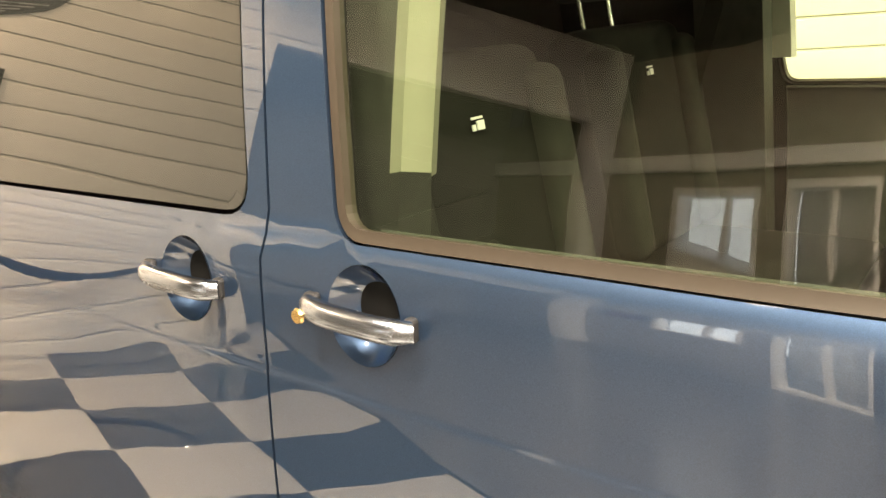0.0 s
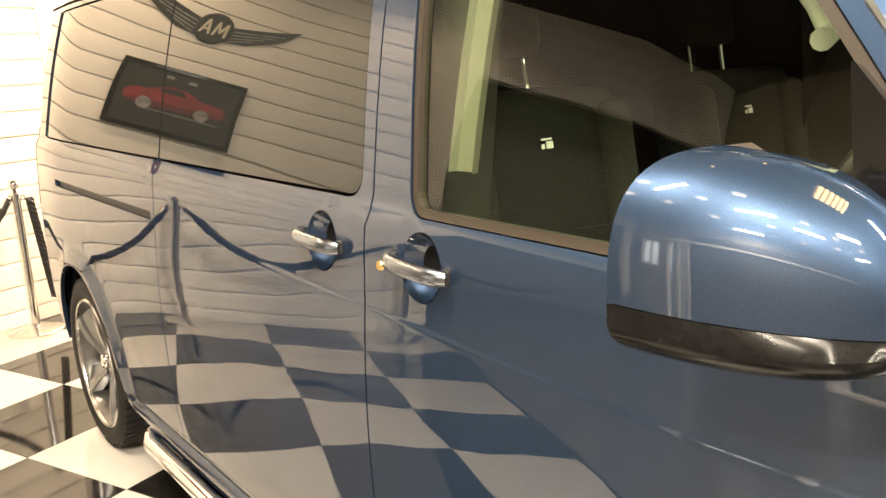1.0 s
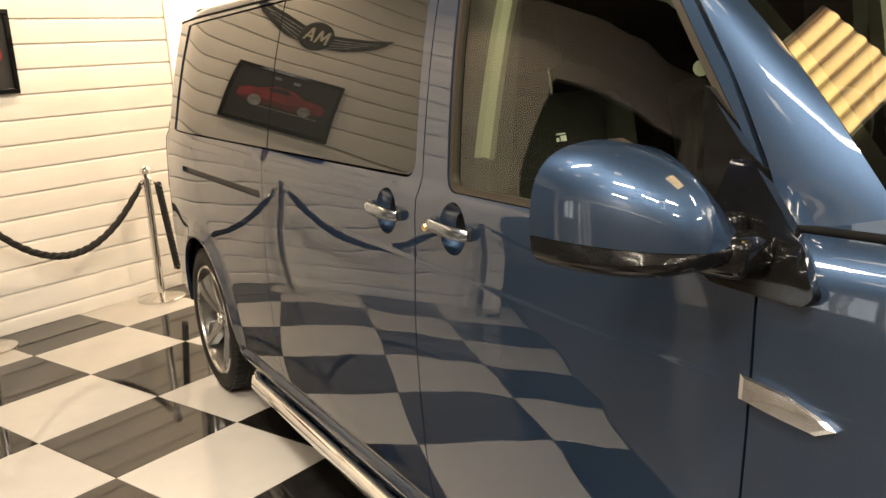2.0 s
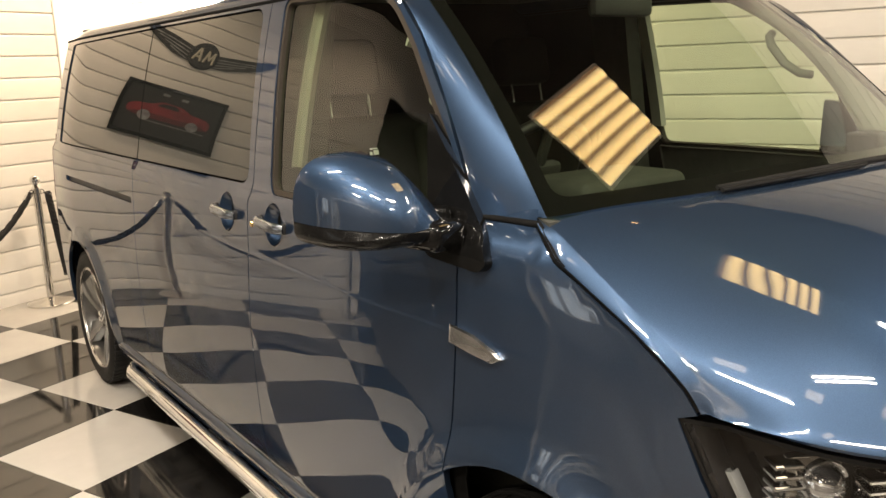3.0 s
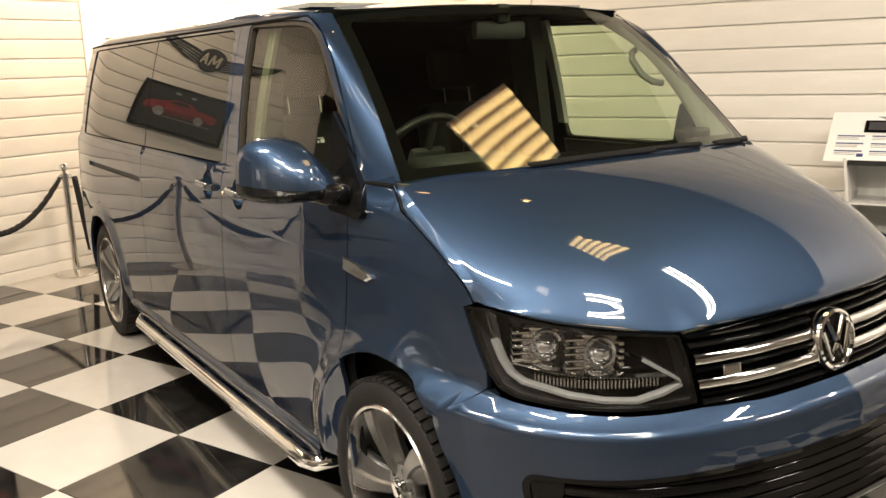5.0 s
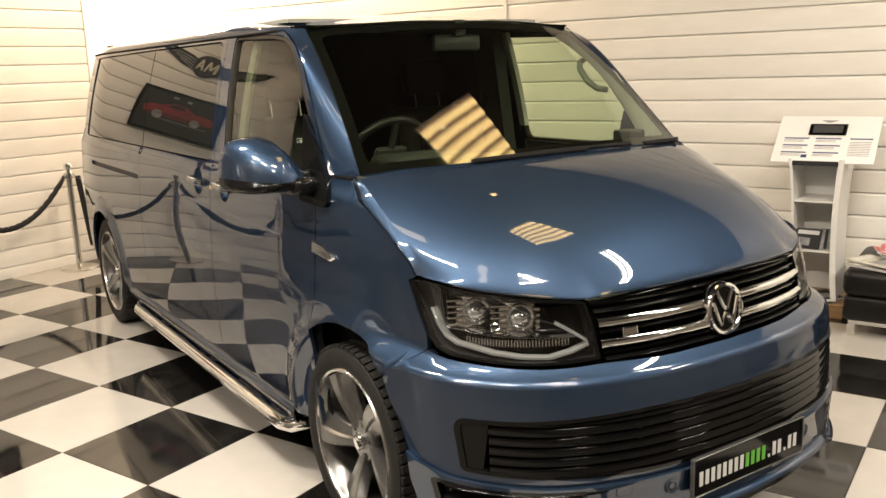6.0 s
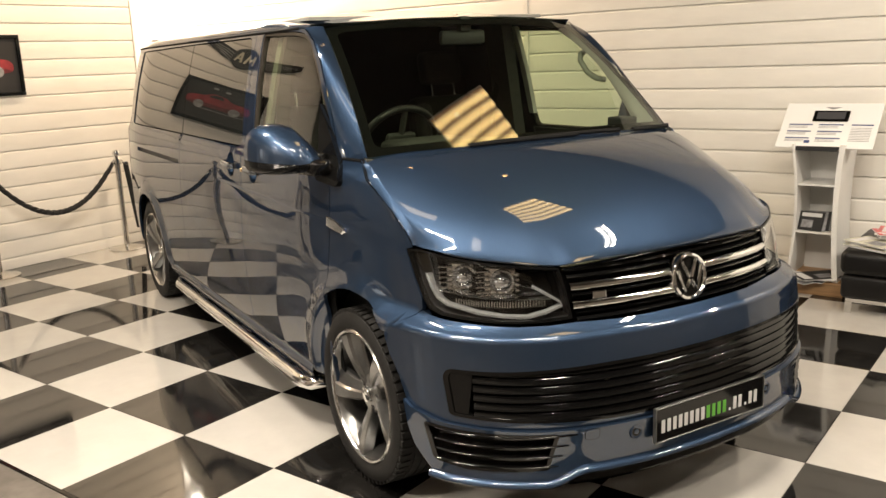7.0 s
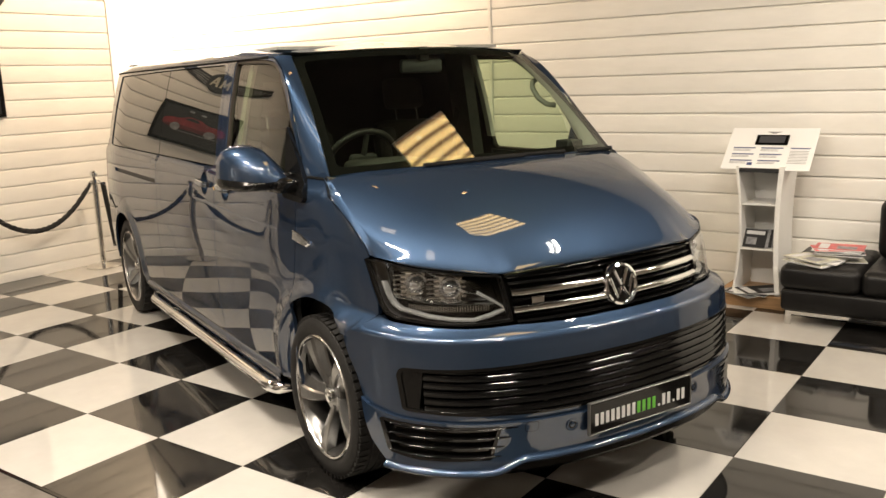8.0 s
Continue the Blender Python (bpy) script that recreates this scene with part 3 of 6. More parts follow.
for z in (0.486, 0.516, 0.546, 0.576, 0.606, 0.634):
    rows = [[nose_in(d)(k, z + dz) for d, dz in ((0.035, 0.0115), (0.0095, 0.0115), (0.0072, 0.0098), (0.0015, -0.0090), (0.0035, -0.0110), (0.035, -0.0115))] for k in np.linspace(-0.787, 0.787, 54)]
    sheet("slat", rows, BLACK_GLOSS, bumper, flip=True)
for s in (-1, 1):
    rows = [[nose_in(d)(s * k, z) for k, d in ((0.407, 0.03), (0.413, 0.012), (0.427, 0.012), (0.433, 0.03))] for z in np.linspace(0.464, 0.648, 6)]
    sheet("intake_divider", rows, BLACK_GLOSS, bumper, flip=s < 0)
    cap = rounded([(s * 0.845, 0.480), (s * 0.80, 0.476), (s * 0.785, 0.638), (s * 0.845, 0.635)], 0.01)
    skin("intake_end", nose_in(0.002), cap, BLACK_GLOSS, bumper, step=0.03, gap=0, lip=0.03)
for f, s in zip(fogs, (1, -1)):
    skin("fog_rim", nose_in(-0.0165), shrunk(f, -0.003), BLACK_GLOSS, spoiler, holes=[shrunk(f, 0.008)], step=0.03, gap=0, lip=0.03)
    skin("fog_recess", nose_in(0.006), shrunk(f, -0.01), BLACK_GLOSS, spoiler, step=0.05, gap=0, lip=0.004)
    for z, tip in ((0.420, 0.520), (0.383, 0.545), (0.347, 0.560), (0.311, 0.572)):
        rows = [[nose_in(d)(s * k, z + dz * min(1, 0.3 + (k - tip) / 0.05)) for d, dz in ((0.008, 0.0040), (-0.016, 0.0034), (-0.019, 0.0010), (-0.018, -0.0030), (0.008, -0.0045))] for k in np.linspace(tip, 0.862, 18)]
        sheet("fog_slat", rows, BLACK_GLOSS, spoiler, flip=s > 0)
# splitter under the bumper
LIP_Z = lambda k: 0.248 + 0.042 * smoothstep(0.60, 0.49, abs(k))  # noqa: E731
rows = []
for k in np.linspace(-0.875, 0.875, 101):
    z = LIP_Z(k)
    rows.append([nose_in(d)(k, 0.27)[:2] + (z + dz,) for d, dz in ((0.01, 0.018), (-0.016, 0.016), (-0.032, 0.007), (-0.034, -0.002), (-0.022, -0.014), (0.06, -0.018))])
sheet("front_lip", rows, PAINT, spoiler, "blue splitter lip", flip=True)
rows = []
for k in np.linspace(-0.56, 0.56, 31):
    z = LIP_Z(k)
    rows.append([nose_in(d)(k, 0.27)[:2] + (zz,) for d, zz in ((0.005, z - 0.012), (-0.004, 0.244), (0.010, 0.228), (0.12, 0.226))])
sheet("lower_lip", rows, BLACK_GLOSS, spoiler, "black lower splitter", flip=True)
for s in (-1, 1):
    p = Vector(nose_in(-0.0145)(s * 0.322, 0.394))
    ring = lathe(bmesh.new(), [(0.012, -0.002), (0.0215, 0.0045), (0.0245, 0.0045), (0.0265, -0.002)], 28, "x")
    sensor = part("parking_sensor", ring, PAINT, bumper, "round parking sensor in a dished ring", smooth=40)
    sensor.matrix_world = Matrix.Translation(p) @ pose(0, 0, 0, 0, 0, s * math.degrees(math.atan2(0.35 * 0.322, 1)))
    part("sensor_dish", lathe(bmesh.new(), [(0.0, 0.0012), (0.0205, 0.0012), (0.0205, -0.002)], 24, "x"), BLACK_GLOSS, sensor, smooth=40)
    part("sensor_face", lathe(bmesh.new(), [(0.0, 0.0035), (0.0095, 0.003), (0.0105, 0.0)], 20, "x"), PAINT, sensor, smooth=40)
    flap = rounded([(s * 0.452, 0.434), (s * 0.498, 0.434), (s * 0.498, 0.394), (s * 0.452, 0.394)], 0.014)
    cover = skin("tow_gap", nose_in(-0.0145), flap, SHADOW_BLACK, bumper, step=0.02, gap=0, lip=0.004)
    skin("tow_cover", nose_in(-0.0152), shrunk(flap, 0.0016), PAINT, cover, step=0.02, gap=0, lip=0.001, label="blue towing eye cover")
plate = part("number_plate", boxed(0.972, 0.985, -0.266, 0.266, 0.336, 0.454, 0.003), BLACK_GLOSS, van, "black plate with white and green bars")
plate.matrix_world = pose(0.038, 0, 0.012, 0, 0, 0)
for k in range(18):
    y0 = -0.243 + k * 0.0270
    material = WHITE_PRINT if k < 8 or k > 11 else GREEN
    dot = k in (12, 15)
    part("plate_bar", boxed(0.985, 0.9862, y0 + (0.005 if dot else 0), y0 + (0.014 if dot else 0.016), 0.366, 0.366 + (0.010 if dot else 0.046)), material, plate)
for y0, y1, z0, z1 in ((-0.27, 0.27, 0.454, 0.458), (-0.27, 0.27, 0.332, 0.336), (-0.27, -0.2665, 0.336, 0.454), (0.2665, 0.27, 0.336, 0.454)):
    part("plate_rim", boxed(0.972, 0.9875, y0, y1, z0, z1, 0.001, 1), ALLOY, plate)

# grille between the lamps
grille_outline = [(-0.487, 0.950), (-0.40, 0.959), (-0.2, 0.969), (0, 0.972), (0.2, 0.969), (0.40, 0.959), (0.487, 0.950), (0.468, 0.778), (0.3, 0.774), (-0.3, 0.774), (-0.468, 0.778)]
grille = skin("grille", nose_in(0.035), grille_outline, SHADOW_BLACK, van, step=0.04, gap=0, lip=0.004, label="black grille with chrome bars")
for z, wide in ((0.800, 0.466), (0.860, 0.47), (0.918, 0.477), (0.940, 0.475)):
    rows = [[nose_in(d)(k, z + dz) for d, dz in ((0.034, 0.005), (0.008, 0.005), (0.004, 0.002), (0.007, -0.003), (0.034, -0.004))] for k in np.linspace(-wide, wide, 31)]
    sheet("slat", rows, BLACK_GLOSS, grille, flip=True)
for s in (-1, 1):
    for z in (0.889, 0.829):
        rows = [[nose_in(d)(s * k, z + dz) for d, dz in ((0.03, 0.012), (0.0, 0.013), (-0.008, 0.008), (-0.009, 0.0), (-0.006, -0.009), (0.002, -0.013), (0.03, -0.012))] for k in np.linspace(0.07, 0.475, 18)]
        sheet("chrome_bar", rows, CHROME, grille, flip=s > 0)
rows = [[nose_in(d)(k, 0.962 - 0.016 * (abs(k) / 0.487) ** 2.2 + dz) for d, dz in ((0.03, 0.004), (0.004, 0.005), (-0.002, 0.0), (0.004, -0.005), (0.03, -0.004))] for k in np.linspace(-0.484, 0.484, 41)]
sheet("chrome_strip", rows, CHROME, grille, flip=True)
rows = [[nose_in(d)(k, 0.782 + dz) for d, dz in ((0.03, 0.004), (0.004, 0.005), (-0.002, 0.0), (0.004, -0.005), (0.03, -0.004))] for k in np.linspace(-0.464, 0.464, 41)]
sheet("slat", rows, BLACK_GLOSS, grille, flip=True)
badge = part("badge", lathe(bmesh.new(), [(0.0, 0.0), (0.066, 0.004), (0.068, 0.012), (0.074, 0.017), (0.081, 0.014), (0.085, 0.004), (0.085, -0.03)], 48, "x"), CHROME, van, "round chrome badge", smooth=40)
badge.matrix_world = pose(0.895, 0, 0.862, 0, -9, 0)
part("badge_disc", lathe(bmesh.new(), [(0.0, 0.006), (0.066, 0.006), (0.066, 0.001)], 40, "x"), BLACK_GLOSS, badge)
for s in (-1, 1):
    for pts in (((0.0115, s * 0.034, 0.056), (0.0115, s * 0.004, -0.002)), ((0.0115, s * 0.058, 0.03), (0.0115, s * 0.028, -0.05), (0.0115, s * 0.003, -0.012))):
        part("badge_stroke", tube(bmesh.new(), pts, 0.0065, 8), CHROME, badge)
mark = part("grille_mark", boxed(-0.004, 0.004, -0.026, 0.026, -0.014, 0.014, 0.004), CHROME, grille, "small chrome badge plate")
mark.matrix_world = Matrix.Translation(nose(-0.385, 0.858)) @ pose(0.012, 0, 0, 0, -10, -12)

# headlamps
LENS = [(0.968, 0.996), (0.95, 0.90), (0.930, 0.835), (0.908, 0.802), (0.87, 0.788), (0.80, 0.786), (0.64, 0.780), (0.56, 0.780), (0.478, 0.785), (0.495, 0.952), (0.62, 0.968), (0.78, 0.989), (0.90, 1.004)]


STRIP = grain(mat("light_strip", (0.17, 0.175, 0.175), 0.16, Coat_Weight=1.0), 40, 0.92, 1.05)
PROJECTOR = mat("projector_lens", (0.75, 0.77, 0.8), 0.04, 0.95)


def lamp_unit(other):
    s = 1 if other else -1
    o = [(s * k, z) for k, z in LENS]
    unit = skin("headlamp", nose_in(0.004), rounded(o, 0.006), CLEAR_GLASS, van, step=0.03, gap=0.003, lip=0.004, label="clear headlamp with projector lenses")
    unit.visible_shadow = False
    skin("lamp_housing", nose_in(0.085), shrunk(o, 0.004), BLACK_GLOSS, unit, step=0.04, gap=0, lip=0.002)
    wall = dense(shrunk(o, 0.004), 0.03)
    wall.append(wall[0])
    sheet("lamp_wall", [[nose_in(d)(k, z) for d in (0.006, 0.035, 0.06, 0.086)] for k, z in wall], BLACK, unit)
    skin("lamp_rim", nose_in(0.002), rounded(o, 0.006), BLACK_GLOSS, unit, holes=[shrunk(o, 0.009)], step=0.03, gap=0.001, lip=0.02, label="black edge of the lens")
    # daylight strip along the foot of the lamp
    path = [(0.925, 0.915), (0.912, 0.868), (0.893, 0.837), (0.862, 0.820), (0.76, 0.804), (0.68, 0.795), (0.61, 0.791), (0.55, 0.806), (0.502, 0.824), (0.507, 0.838), (0.54, 0.860), (0.588, 0.894)]
    rows = []
    for i, (k0, z0) in enumerate(path):
        k1, z1 = path[min(i + 1, len(path) - 1)]
        k2, z2 = path[max(i - 1, 0)]
        tx, tz = (k1 - k2), (z1 - z2)
        n = math.hypot(tx, tz)
        ox, oz = -tz / n * 0.006, tx / n * 0.006
        rows.append([nose_in(d)(s * (k0 + ox * f), z0 + oz * f) for f, d in ((-1, 0.05), (-1, 0.032), (-0.6, 0.027), (0.6, 0.027), (1, 0.032), (1, 0.05))])
    sheet("light_strip", rows, STRIP, unit, "pale light strip", flip=other)
    rows = []
    for k in np.linspace(0.535, 0.885, 14):
        z = 0.846 + 0.045 * (k - 0.53)
        rows.append([nose_in(d)(s * k, z + dz) for d, dz in ((0.084, 0.010), (0.036, 0.007), (0.030, 0.002), (0.036, -0.003), (0.084, -0.006))])
    sheet("lamp_shelf", rows, CHROME, unit, "chrome ledge", flip=not other)
    for k in np.linspace(0.55, 0.845, 34):
        p = Vector(nose_in(0.060)(s * k, 0.828))
        yaw = math.degrees(math.atan2(p.y, p.x + 0.1)) * 0.9
        rib = boxed(-0.018, 0.008, -0.0020, 0.0020, -0.010, 0.012, 0.0012, 1, m=Matrix.Translation(p) @ pose(0, 0, 0, 0, 0, yaw))
        part("reflector_rib", rib, STEEL, unit)
    for k, z in ((0.815, 0.912), (0.675, 0.902)):
        p = Vector(nose_in(0.078)(s * k, z))
        yaw = s * 30
        m = Matrix.Translation(p) @ pose(0, 0, 0, 0, 0, yaw)
        bm = lathe(bmesh.new(), [(0.0, 0.044), (0.014, 0.041), (0.026, 0.031), (0.033, 0.014), (0.035, 0.010), (0.041, 0.012), (0.043, 0.004), (0.044, -0.02)], 28, "x")
        bmesh.ops.transform(bm, matrix=m, verts=bm.verts)
        part("projector", bm, PROJECTOR, unit, "round projector lens", smooth=40)
        for i in range(5):
            fin = boxed(-0.02, 0.022, 0.040, 0.088, -0.036 + i * 0.018, -0.028 + i * 0.018, 0.002, 1)
            bmesh.ops.transform(fin, matrix=m @ Matrix.Diagonal((1, s, 1, 1)), verts=fin.verts)
            bmesh.ops.recalc_face_normals(fin, faces=fin.faces)
            part("fin", fin, CHROME, unit)
        for i in range(4):
            slot = boxed(0.005, 0.03, -0.058, -0.044, -0.032 + i * 0.018, -0.020 + i * 0.018, 0.002, 1)
            bmesh.ops.transform(slot, matrix=m @ Matrix.Diagonal((1, s, 1, 1)), verts=slot.verts)
            bmesh.ops.recalc_face_normals(slot, faces=slot.faces)
            part("lamp_cell", slot, STEEL, unit)
        bez = boxed(-0.03, 0.004, -0.062, 0.050, -0.056, 0.050, 0.014, 2, m=m)
        part("bezel", bez, CHROME if k > 0.7 else STEEL, unit, smooth=40)


mirrored(lamp_unit)

# bonnet: a flat middle, a crease on either side of it, and outer slopes that fall to a ridge beside the wings
A_FR = [0, 0.25, 0.5, 0.60, 0.72, 0.86, 1.0]
OVER_LAMP = [nose(k, z) for k, z in ((0.495, 0.958), (0.62, 0.974), (0.78, 0.995), (0.895, 1.010))]
FR_X, FR_Y = curve(A_FR, [0.875, 0.862, 0.826, *[p[0] for p in OVER_LAMP]]), curve(A_FR, [0, 0.22, 0.43, *[p[1] for p in OVER_LAMP]])
FR_Z = curve(A_FR, [0.972, 0.971, 0.967, *[p[2] for p in OVER_LAMP]])
RIDGE_X = [-0.02, 0.067, 0.16, 0.255, 0.34, 0.40, 0.452, 0.60, 0.738, 0.802]
RIDGE_Y = np.poly1d(np.polyfit(RIDGE_X, [0.787, 0.803, 0.814, 0.819, 0.818, 0.817, 0.815, 0.765, 0.640, 0.53], 5))
RIDGE_Z = np.poly1d(np.polyfit(RIDGE_X, [1.283, 1.247, 1.203, 1.157, 1.113, 1.078, 1.040, 1.000, 0.980, 0.965], 4))
CREASE_Y = np.poly1d([-0.17, 0.63])


def bonnet_middle(x):
    f = (x - 0.135) / 0.74
    if f < 0:
        return 1.300 - 0.14 * (x - 0.135)
    return 1.300 - 0.331 * (0.58 * f + 0.42 * f ** 2.3) + 0.014 * math.sin(math.pi * min(f, 1.0))


def bonnet_height(x, y):
    edge, k = float(RIDGE_Y(min(x, 0.81))), 0.055 + 0.055 * smoothstep(0.0, 0.4, x)
    wide = max(edge - CREASE_Y(x), 0.11)
    crease = edge - wide
    if y <= crease:
        return bonnet_middle(x) - k * y * y
    z = bonnet_middle(x) - k * crease * crease
    fall = -2 * k * crease - 0.055 * smoothstep(0.1, 0.4, x)
    bow = (float(RIDGE_Z(min(x, 0.81))) - z - fall * wide) / (wide * wide)
    d = min(y - crease, wide * 1.05)
    return z + fall * d + bow * d * d


def bonnet_plan(t, f):
    x0, y0 = 0.135 - 0.15 * t ** 2.2, 0.787 * t
    u = min(t, 1)
    x = x0 + (FR_X(u) - x0) * f
    y = y0 + (FR_Y(u) - y0) * f
    return x, y + (float(RIDGE_Y(x)) - y) * t ** 8 * (1 - f ** 6)


def bonnet_top(t, f):
    x, y = bonnet_plan(t, f)
    u, near = min(t, 1), f ** 12
    z = bonnet_height(x, y)
    return Vector((x, y, z + (FR_Z(u) - z) * near))


n = len(WING_LINE) - 1
EDGE_X, EDGE_Z = curve([i / n for i in range(n + 1)], [-p[0] for p in reversed(WING_LINE)]), curve([i / n for i in range(n + 1)], [-p[1] for p in reversed(WING_LINE)])
T_EDGE = 1.06


def bonnet(a, b):
    """a from side to side, b from the cowl to the nose; past the ridge at 1 it turns down to the gap along the wing."""
    t, s, f = abs(a), math.copysign(1, a), min(max(b, 0.0), 1.0)
    if t <= 1:
        p = bonnet_top(t, f)
    else:
        p0 = bonnet_top(1.0, f)
        x, z = -EDGE_X(f) + 0.003, -EDGE_Z(f) + 0.006
        end = Vector((x, half_width(x, z), z))
        d = (end - p0).length
        c1 = p0 + (p0 - bonnet_top(0.985, f)).normalized() * d * 0.30
        c2 = end + Vector((-0.05, -0.42, 0.9)) * d * 0.28
        u = (t - 1) / (T_EDGE - 1)
        p = p0 * (1 - u) ** 3 + c1 * 3 * u * (1 - u) ** 2 + c2 * 3 * u * u * (1 - u) + end * u ** 3
    return (p.x, s * p.y, p.z)


def crease_at(f):
    lo, hi = 0.3, 1.0
    for _ in range(20):
        mid = (lo + hi) / 2
        x, y = bonnet_plan(mid, f)
        if y < RIDGE_Y(x) - max(RIDGE_Y(x) - CREASE_Y(x), 0.11):
            lo = mid
        else:
            hi = mid
    return lo


CREASE = [(q * (crease_at(f) + d), f) for f in np.arange(0.05, 0.99, 0.02) for q in (-1, 1) for d in (-0.010, -0.003, 0.003, 0.010)]
ROLL = [(q * t, f) for f in np.arange(0.01, 0.99, 0.02) for q in (-1, 1) for t in (0.96, 0.985, 0.997, *np.linspace(1.004, T_EDGE - 0.005, 8))]
skin("bonnet", bonnet, [(-T_EDGE, 0.0), (T_EDGE, 0.0), (T_EDGE, 1.0), (-T_EDGE, 1.0)], PAINT, van, step=0.025, gap=0.0, lip=0.005, extra=[*CREASE, *ROLL])

# near-black bar as the painted shade in the gap between bonnet and wing
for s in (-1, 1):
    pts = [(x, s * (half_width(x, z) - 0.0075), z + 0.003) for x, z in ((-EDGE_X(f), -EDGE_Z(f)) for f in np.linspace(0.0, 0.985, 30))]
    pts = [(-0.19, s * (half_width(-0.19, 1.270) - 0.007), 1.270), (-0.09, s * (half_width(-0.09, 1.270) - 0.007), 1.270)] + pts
    part("gap_shade", tube(bmesh.new(), pts, 0.0075, 8), SHADOW_BLACK, van, smooth=60)

# windscreen, pillars, roof


def screen(a, b):
    """a from side to side, b from the cowl to the roof."""
    t, s = abs(a), math.copysign(1, a)
    bottom = Vector((0.125 - 0.122 * t ** 2.2, 0.787 * t, 1.303 - 0.022 * t ** 2))
    top = Vector((-0.500 - 0.095 * t ** 2.2, 0.675 * t, 1.826 - 0.028 * t ** 2))
    p = bottom.lerp(top, b)
    n = (0.026 - 0.020 * (1 - t * t)) * math.sin(math.pi * b)
    return (p.x + n * 0.6, s * p.y, p.z + n * 0.75)


skin("windscreen", screen, [(-1, -0.02), (1, -0.02), (1, 1), (-1, 1)], GREEN_GLASS, van, step=0.05, gap=0.0, lip=0.005, label="tinted windscreen")
band = rounded([(-1, 0), (1, 0), (1, 1), (-1, 1)], 0.0)
skin("screen_border", screen, band, BLACK_GLOSS, van, holes=[rounded([(-0.955, 0.06), (0.955, 0.06), (0.94, 0.945), (-0.94, 0.945)], 0.05)], step=0.04, gap=0.0, lip=0.003, offset=-0.008, label="black border of the windscreen")

CANT_Y = lambda x: half_width(x, CANT)  # noqa: E731


def roof(p, q):
    """p from side to side, q from the windscreen to the tail."""
    t, s = abs(p), math.copysign(1, p)
    xf, xr = -0.502 - 0.098 * t ** 2.2 - 0.05 * smoothstep(0.86, 1.0, t), -4.16
    x = xf + (xr - xf) * q
    edge = CANT_Y(x)
    y = edge * (t if t < 0.8 else 0.8 + 0.2 * math.sin((t - 0.8) / 0.2 * math.pi / 2) ** 0.9)
    rise = 0.104 * (1 - t ** 3.2) ** 0.62 if t < 1 else 0.0
    drop = 0.073 * smoothstep(-1.35, -0.45, x) ** 1.2 * (1 - t ** 6) + 0.035 * smoothstep(-3.5, -4.2, x)
    y -= 0.022 * smoothstep(-0.85, -0.60, x) * t ** 2
    return (x, s * y, CANT + rise - drop)


ps = [math.sin(a) for a in np.linspace(-math.pi / 2, math.pi / 2, 61)]
qs = [*np.linspace(0, 0.12, 14), *np.linspace(0.14, 1.0, 36)]
sheet("roof", [[roof(p, q) for p in ps] for q in qs], PAINT, van)
for s in (-1, 1):
    rows = []
    for x in np.linspace(-0.72, -4.14, 50):
        y = half_width(x, CANT)
        rows.append([(x, s * (y + o), CANT + dz) for o, dz in ((0.001, -0.006), (0.004, -0.002), (0.004, 0.003), (-0.002, 0.008))])
    sheet("roof_seam", rows, SHADOW_BLACK, van, flip=s > 0)
    # windscreen pillar from the wing to the roof
    rows = []
    n = len(DOOR_EDGE) - 1
    px, pz = curve([i / n for i in range(n + 1)], [-p[0] for p in DOOR_EDGE]), curve([i / n for i in range(n + 1)], [p[1] for p in DOOR_EDGE])
    for g in np.linspace(0.0, 1.0, 40):
        x, z = -px(g) + 0.003, pz(g) + 0.002
        a = Vector((x, half_width(x, z), z))
        b = Vector(screen(1.0, g)) + Vector((0.0, 0.004, 0.001))
        out = []
        for t in np.linspace(0, 1, 11):
            p = a.lerp(b, t)
            bulge = 0.008 * math.sin(math.pi * t) ** 0.8 * (0.3 + 0.7 * smoothstep(0.0, 0.15, g))
            out.append((p.x + bulge * 0.35, s * (p.y + bulge * 0.7), p.z + bulge * 0.45))
        rows.append(out)
    sheet("windscreen_pillar", rows, PAINT, van, flip=s > 0)
    # small panel that closes wing, pillar and door
    rows = []
    for x in np.linspace(-0.19, -0.004, 16):
        top = 1.274 + 0.022 * smoothstep(-0.12, -0.004, x)
        rows.append([(x, s * (half_width(x, z) - 0.005), z) for z in np.linspace(1.273, top + 0.004, 4)])
    sheet("wing_corner", rows, PAINT, van, flip=s < 0)
# tail
rows = []
for z in np.linspace(0.30, CANT, 24):
    y = half_width(REAR_X + 0.02, z)
    bend = 0.05 * smoothstep(1.2, 1.8, z)
    rows.append([(REAR_X + 0.02 + bend - 0.10 * math.cos(t * math.pi / 2) ** 0.5, y * t, z) for t in np.linspace(-1, 1, 25)])
rows += [[(-4.16 - 0.06 * math.cos(p * math.pi / 2), half_width(-4.16, CANT) * p, CANT + 0.069 * (1 - abs(p) ** 3.2) ** 0.62) for p in np.linspace(-1, 1, 25)]]
sheet("tailgate", rows, PAINT, van)
rows = [[(x, y, 1.884 - 0.03 * abs(y) - 0.4 * max(0, -4.19 - x)) for y in np.linspace(-0.6, 0.6, 13)] for x in (-4.06, -4.12, -4.17, -4.22)]
bm = grid_mesh(bmesh.new(), rows)
bmesh.ops.solidify(bm, geom=bm.faces[:], thickness=0.025)
part("tail_spoiler", bm, BLACK_GLOSS, van, "black spoiler at the end of the roof", smooth=40)
